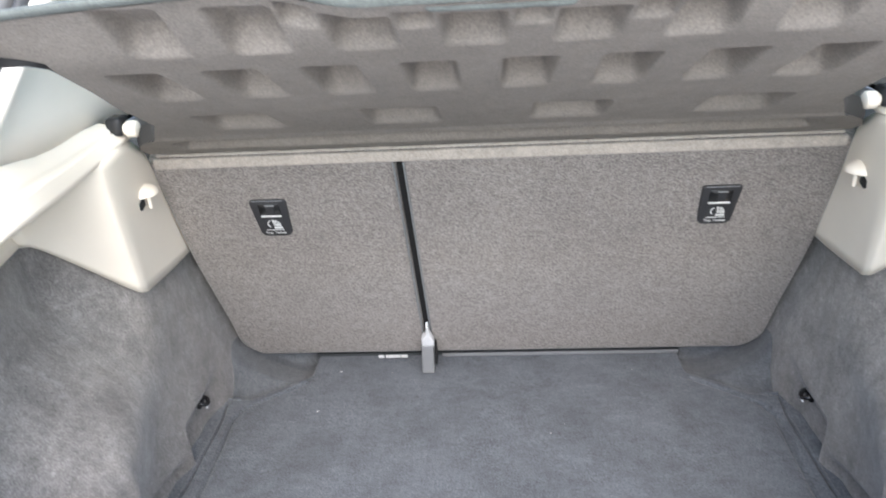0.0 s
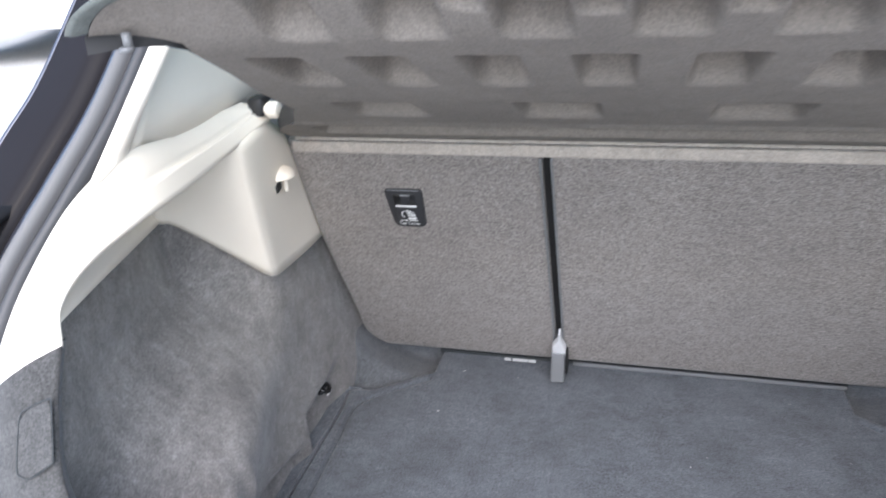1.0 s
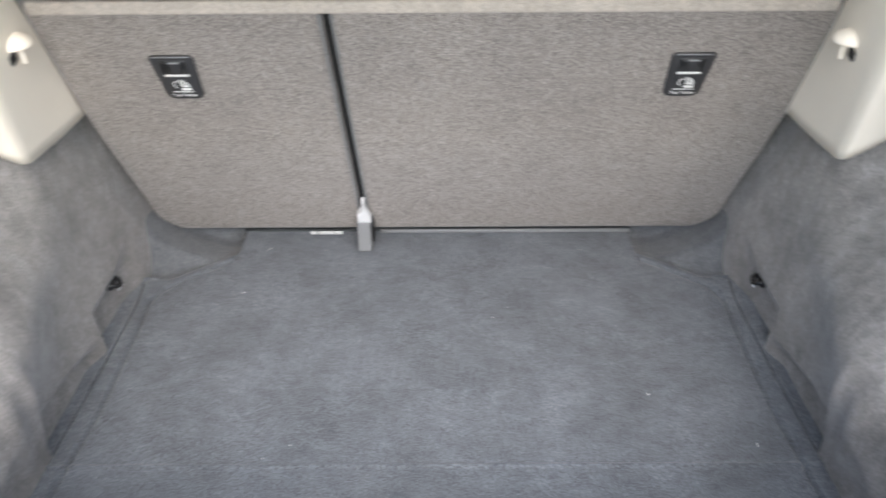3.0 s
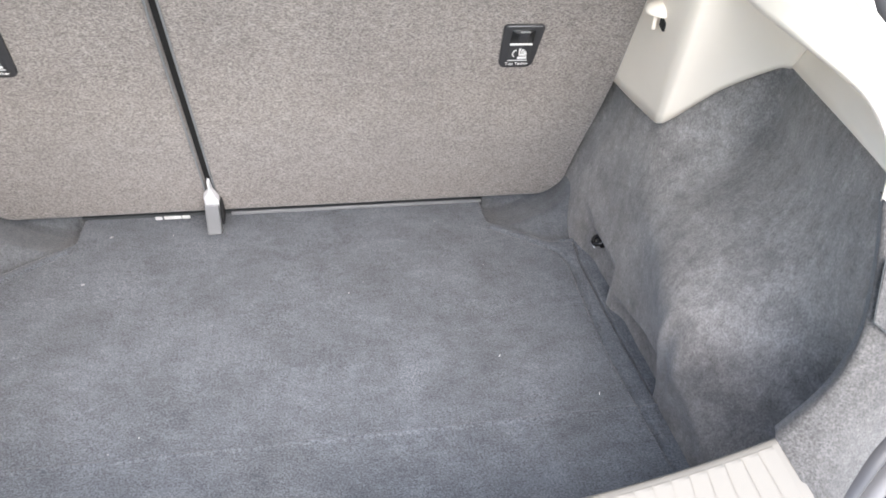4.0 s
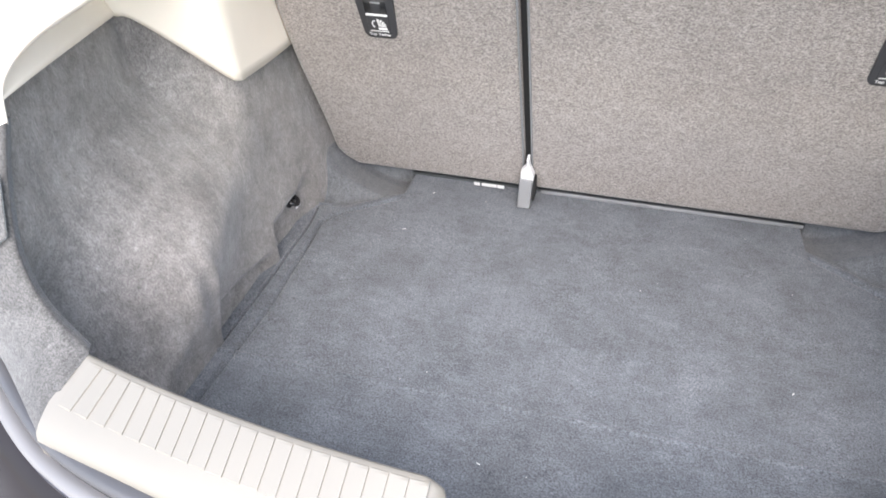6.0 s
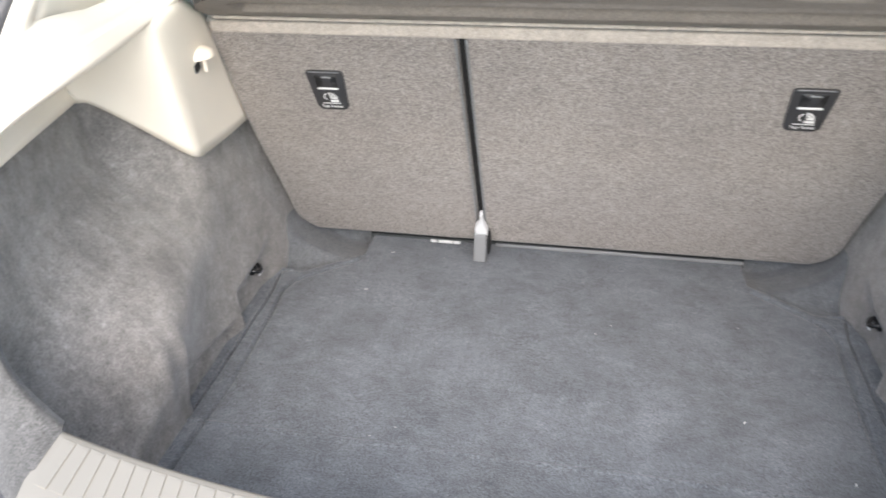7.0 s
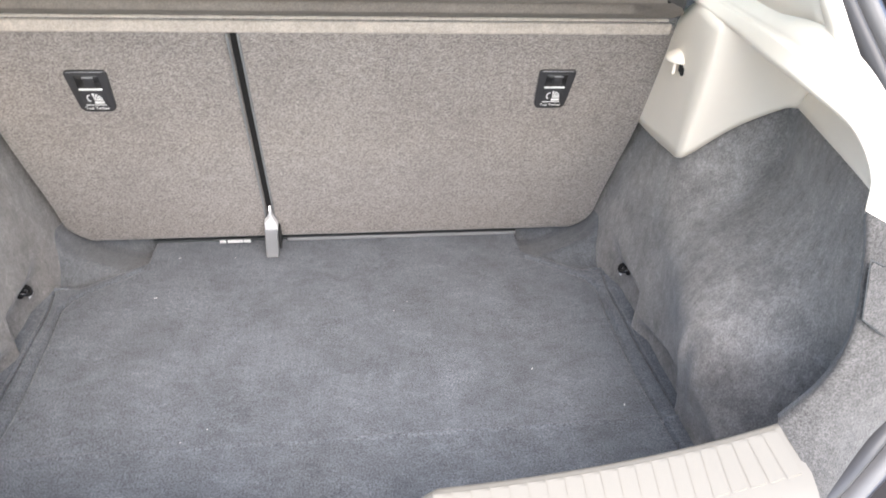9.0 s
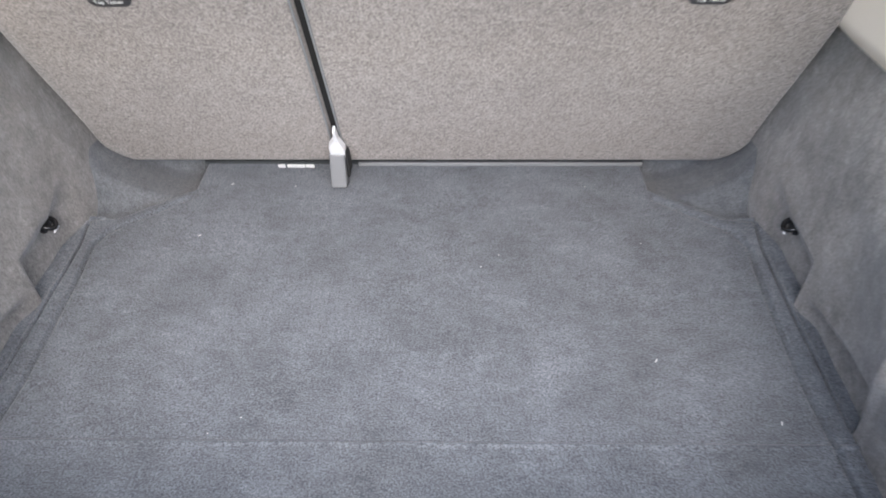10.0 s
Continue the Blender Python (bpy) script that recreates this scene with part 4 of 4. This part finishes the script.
def front_seat(x, words):
    t = base("front_seat", (x, 1.72, 0.0), words, "car seat", group="front seats")
    rows = []
    for k in steps(0, 1, 0.05):
        z = -0.05 + 0.645 * k
        w = 0.255 - 0.02 * k if k < 0.8 else 0.239 * math.sqrt(max(0.02, 1 - ((k - 0.8) / 0.205) ** 2))
        th = 0.09 - 0.03 * k
        y = 0.02 * k
        rows.append([Vector((w * math.copysign(abs(math.cos(a)) ** 0.6, math.cos(a)), y + th * math.copysign(abs(math.sin(a)) ** 0.6, math.sin(a)), z)) for a in (2 * math.pi * i / 28 for i in range(29))])
    bm = sheet(rows)
    bmesh.ops.remove_doubles(bm, verts=bm.verts, dist=1e-5)
    bmesh.ops.holes_fill(bm, edges=[e for e in bm.edges if e.is_boundary], sides=40)
    bmesh.ops.recalc_face_normals(bm, faces=bm.faces)
    part("backrest", bm, M_LEATHER, t)
    head = box(0.245, 0.10, 0.17, (0, 0.03, 0.735), 0.04, 4)
    part("headrest", head, M_LEATHER, t)
    for sx in (-0.083, 0.083):
        part("headrest_post", cyl(0.006, 0.10, (sx, 0.03, 0.62), seg=12), M_SATIN, t, "chrome post")
    part("seat_cushion", box(0.50, 0.50, 0.16, (0, 0.30, -0.02), 0.05, 3), M_LEATHER, t)
    part("seat_base", box(0.44, 0.46, 0.06, (0, 0.30, -0.125), 0.01, 1), M_BLACK, t)
    return t


front_seat(-0.37, "dark grey passenger seat with an upright headrest")
front_seat(0.395, "dark grey driver seat with an upright headrest")


def dashboard():
    t = base("dashboard", (0, 2.55, -0.1), "dark grey dashboard with a lit centre display", "dashboard")
    at = t.location
    rows = []
    for x in steps(-0.68, 0.68, 0.08):
        rows.append([Vector((x, 2.50, 0.05)), Vector((x, 2.44, 0.30)), Vector((x, 2.47, 0.44)), Vector((x, 2.56, 0.485)), Vector((x, 2.75, 0.49)), Vector((x, 2.95, 0.46))])
    part("top_pad", shift(sheet(rows, 0.01), at), M_DASH, t)
    hood = outline(rounded(-0.225, 0.385, 0.20, 0.555, (0.02, 0.02, 0.02, 0.08)), 0.08, 0.012, pose(0, 2.50, 0, 90, 0, 0))
    part("centre_hood", shift(hood, at), M_DASH, t)
    part("bezel", shift(outline(rounded(-0.108, 0.398, 0.095, 0.540, (0.008,) * 4), 0.012, 0.003, pose(0, 2.42, 0, 90, 0, 0)), at), M_SATIN, t, "silver display bezel")
    part("display", shift(outline(rounded(-0.082, 0.425, 0.07, 0.530, (0.003,) * 4), 0.004, 0, pose(0, 2.407, 0, 90, 0, 0)), at), M_SCREEN, t, "display glowing dark red")
    for z, w in ((0.512, 0.05), (0.486, 0.11), (0.46, 0.06), (0.44, 0.10)):
        part("display_bar", shift(box(w, 0.002, 0.008, (0.0, 2.402, z)), at), M_SCREENTEXT, t, "pale bar of unreadable print")
    for x in (-0.092, 0.083):
        part("knob", shift(cyl(0.011, 0.02, (x, 2.40, 0.412), pose(0, 0, 0, 90, 0, 0), 18, None, 0.002), at), M_SATIN, t, "silver knob")
    for x0, x1 in ((-0.205, -0.125), (0.115, 0.185)):
        v = part("air_vent", shift(outline(rounded(x0, 0.415, x1, 0.535, (0.01,) * 4), 0.006, 0.002, pose(0, 2.418, 0, 90, 0, 0)), at), M_BLACK, t, "black air vent")
        for k in range(5):
            part("vent_slat", shift(box(x1 - x0 - 0.012, 0.008, 0.006, ((x0 + x1) / 2, 2.412, 0.432 + 0.022 * k), 0.001, 1), at), M_GREYPL, v)
    part("instrument_hood", shift(outline(rounded(0.24, 0.40, 0.54, 0.58, (0.02, 0.02, 0.07, 0.07)), 0.06, 0.01, pose(0, 2.50, 0, 90, 0, 0)), at), M_BLACK, t)
    for x in (0.31, 0.46):
        part("dial_ring", shift(tube([(x + 0.045 * math.cos(a), 2.436, 0.49 + 0.045 * math.sin(a)) for a in (math.pi * k / 6 for k in range(13))], 0.003, 40, 6), at), M_SATIN, t, "silver dial ring")
    return t


dashboard()
wheel = base("steering_wheel", (0.39, 2.12, 0.46), "dark steering wheel with silver trim before the driver seat", "steering wheel")
tilt = pose(0, 0, 0, 68, 0, 0)
part("rim", tube([tilt @ Vector((0.185 * math.cos(a), 0.185 * math.sin(a), 0)) for a in (math.pi * k / 12 for k in range(25))], 0.015, 90, 10), M_BLACK, wheel)
part("hub", cyl(0.06, 0.05, (0, 0, 0), tilt, 24, None, 0.01), M_BLACK, wheel)
for a in (0, 180, 270):
    part("spoke", box(0.14, 0.035, 0.014, (0, 0, 0), 0.005, 2, tilt @ pose(0, 0, 0, 0, 0, a) @ Matrix.Translation((0.11, 0, 0))), M_SATIN, wheel, "silver spoke")
for sg in (-1, 1):
    b = base("seat_belt", (sg * 0.62, 1.50, 0.4), "dark seat belt hanging on the door pillar", "seat belt", group="seat belts")
    bm = box(0.006, 0.045, 0.62, (sg * 0.0, 0.0, 0.28), 0.002, 1, None)
    bmesh.ops.rotate(bm, verts=bm.verts, matrix=Euler((radians(-8), radians(-sg * 12), 0)).to_matrix())
    part("webbing", bm, M_WEBBING, b)
    part("buckle_tongue", box(0.012, 0.05, 0.03, (sg * 0.002, 0.0, 0.02), 0.004), M_SATIN, b, "metal buckle tongue")


# ---- outside ----
bm = grid(steps(-60, 60, 6), steps(-60, 120, 6), lambda x, y: (x, y, GROUND))
whole("ground", bm, M_ASPHALT, "pale grey-brown concrete ground round the car", "ground", "structure", False)


def parked_car(at, turn, paint, words):
    t = base("parked_car", at, words, "car")
    t.rotation_euler = (0, 0, radians(turn))
    prof = [(-2.05, 0.35), (-2.1, 0.62), (-1.95, 0.92), (-1.55, 1.02), (-0.95, 1.42), (0.35, 1.46), (1.05, 1.02), (1.95, 0.86), (2.1, 0.6), (2.05, 0.3)]
    line = curve([(y, 0, z) for y, z in prof], 46)
    rows = []
    for p in line:
        hw = 0.88 - 0.22 * smooth((p.z - 0.85) / 0.6)
        rows.append([Vector((x * hw, p.x, p.z - 0.03 * abs(x) ** 4)) for x in (-1, -0.85, -0.5, 0, 0.5, 0.85, 1)])
    bm = sheet(rows)
    for sg in (0, -1):
        vs = [bm.verts.new((r[sg].x * 1.0, r[sg].y, r[sg].z)) for r in rows]
        lo = [bm.verts.new((r[sg].x * (1.02 if r[sg].z < 1 else 1.0), r[sg].y * 0.98, 0.22)) for r in rows]
        for i in range(len(vs) - 1):
            bm.faces.new((vs[i], vs[i + 1], lo[i + 1], lo[i]))
    bmesh.ops.recalc_face_normals(bm, faces=bm.faces)
    part("body", bm, paint, t)
    for sx in (-1, 1):
        for sy in (-1.25, 1.3):
            wh = part("wheel", cyl(0.32, 0.20, (sx * 0.80, sy, 0.32), pose(0, 0, 0, 0, 90, 0), 32, None, 0.03), M_TYRE, t, "black tyre")
            part("rim", cyl(0.22, 0.02, (sx * 0.905, sy, 0.32), pose(0, 0, 0, 0, 90, 0), 24, None, 0.006), M_DARK, wh, "dark rim well")
            for a in range(5):
                part("rim_spoke", box(0.02, 0.05, 0.19, (sx * 0.918, sy, 0.32), 0.006, 1, pose(0, 0, 0, a * 72, 0, 0) @ Matrix.Translation((0, 0, 0.115))), M_ALLOY, wh, "alloy spoke")
        part("tail_lamp", box(0.30, 0.12, 0.16, (sx * 0.70, -2.03, 0.80), 0.03, 2), M_RED, t, "red tail lamp")
        part("side_glass", outline([(-1.15, 1.0), (0.85, 1.0), (0.25, 1.38), (-0.85, 1.36)], 0.01, 0.002, Matrix.Translation((sx * 0.80, 0, 0)) @ Matrix(((0, 0, 1, 0), (1, 0, 0, 0), (0, 1, 0, 0), (0, 0, 0, 1)))), M_BLACKGL, t, "dark side window", False)
    return t


parked_car((-6.9, 7.6, GROUND), 20, M_WHITEPAINT, "white parked car with red tail lamps on the concrete")
parked_car((3.6, 5.2, GROUND), 4, M_DARKPAINT, "dark parked car with alloy wheels beside the car park bay")

# ---- lint on the carpet ----
rng = random.Random(5)
bm = bmesh.new()
for i in range(16):
    x, y = rng.uniform(-0.5, 0.5), rng.uniform(0.02, 0.78)
    a, l = rng.uniform(0, 3.14), rng.choice((0.0008, 0.001, 0.0012, 0.003))
    d = Vector((math.cos(a), math.sin(a), 0)) * l
    n = Vector((-d.y, d.x, 0)).normalized() * 0.0006
    c = Vector((x, y, 0.0022))
    v = [bm.verts.new(c + q) for q in (-d - n, d - n, d + n, -d + n, Vector((0, 0, 0.0009)))]
    for i0 in range(4):
        bm.faces.new((v[i0], v[(i0 + 1) % 4], v[4]))
whole("lint", bm, M_WHITE, "scattered pale lint specks on the boot carpet", "lint", "stuff", False)
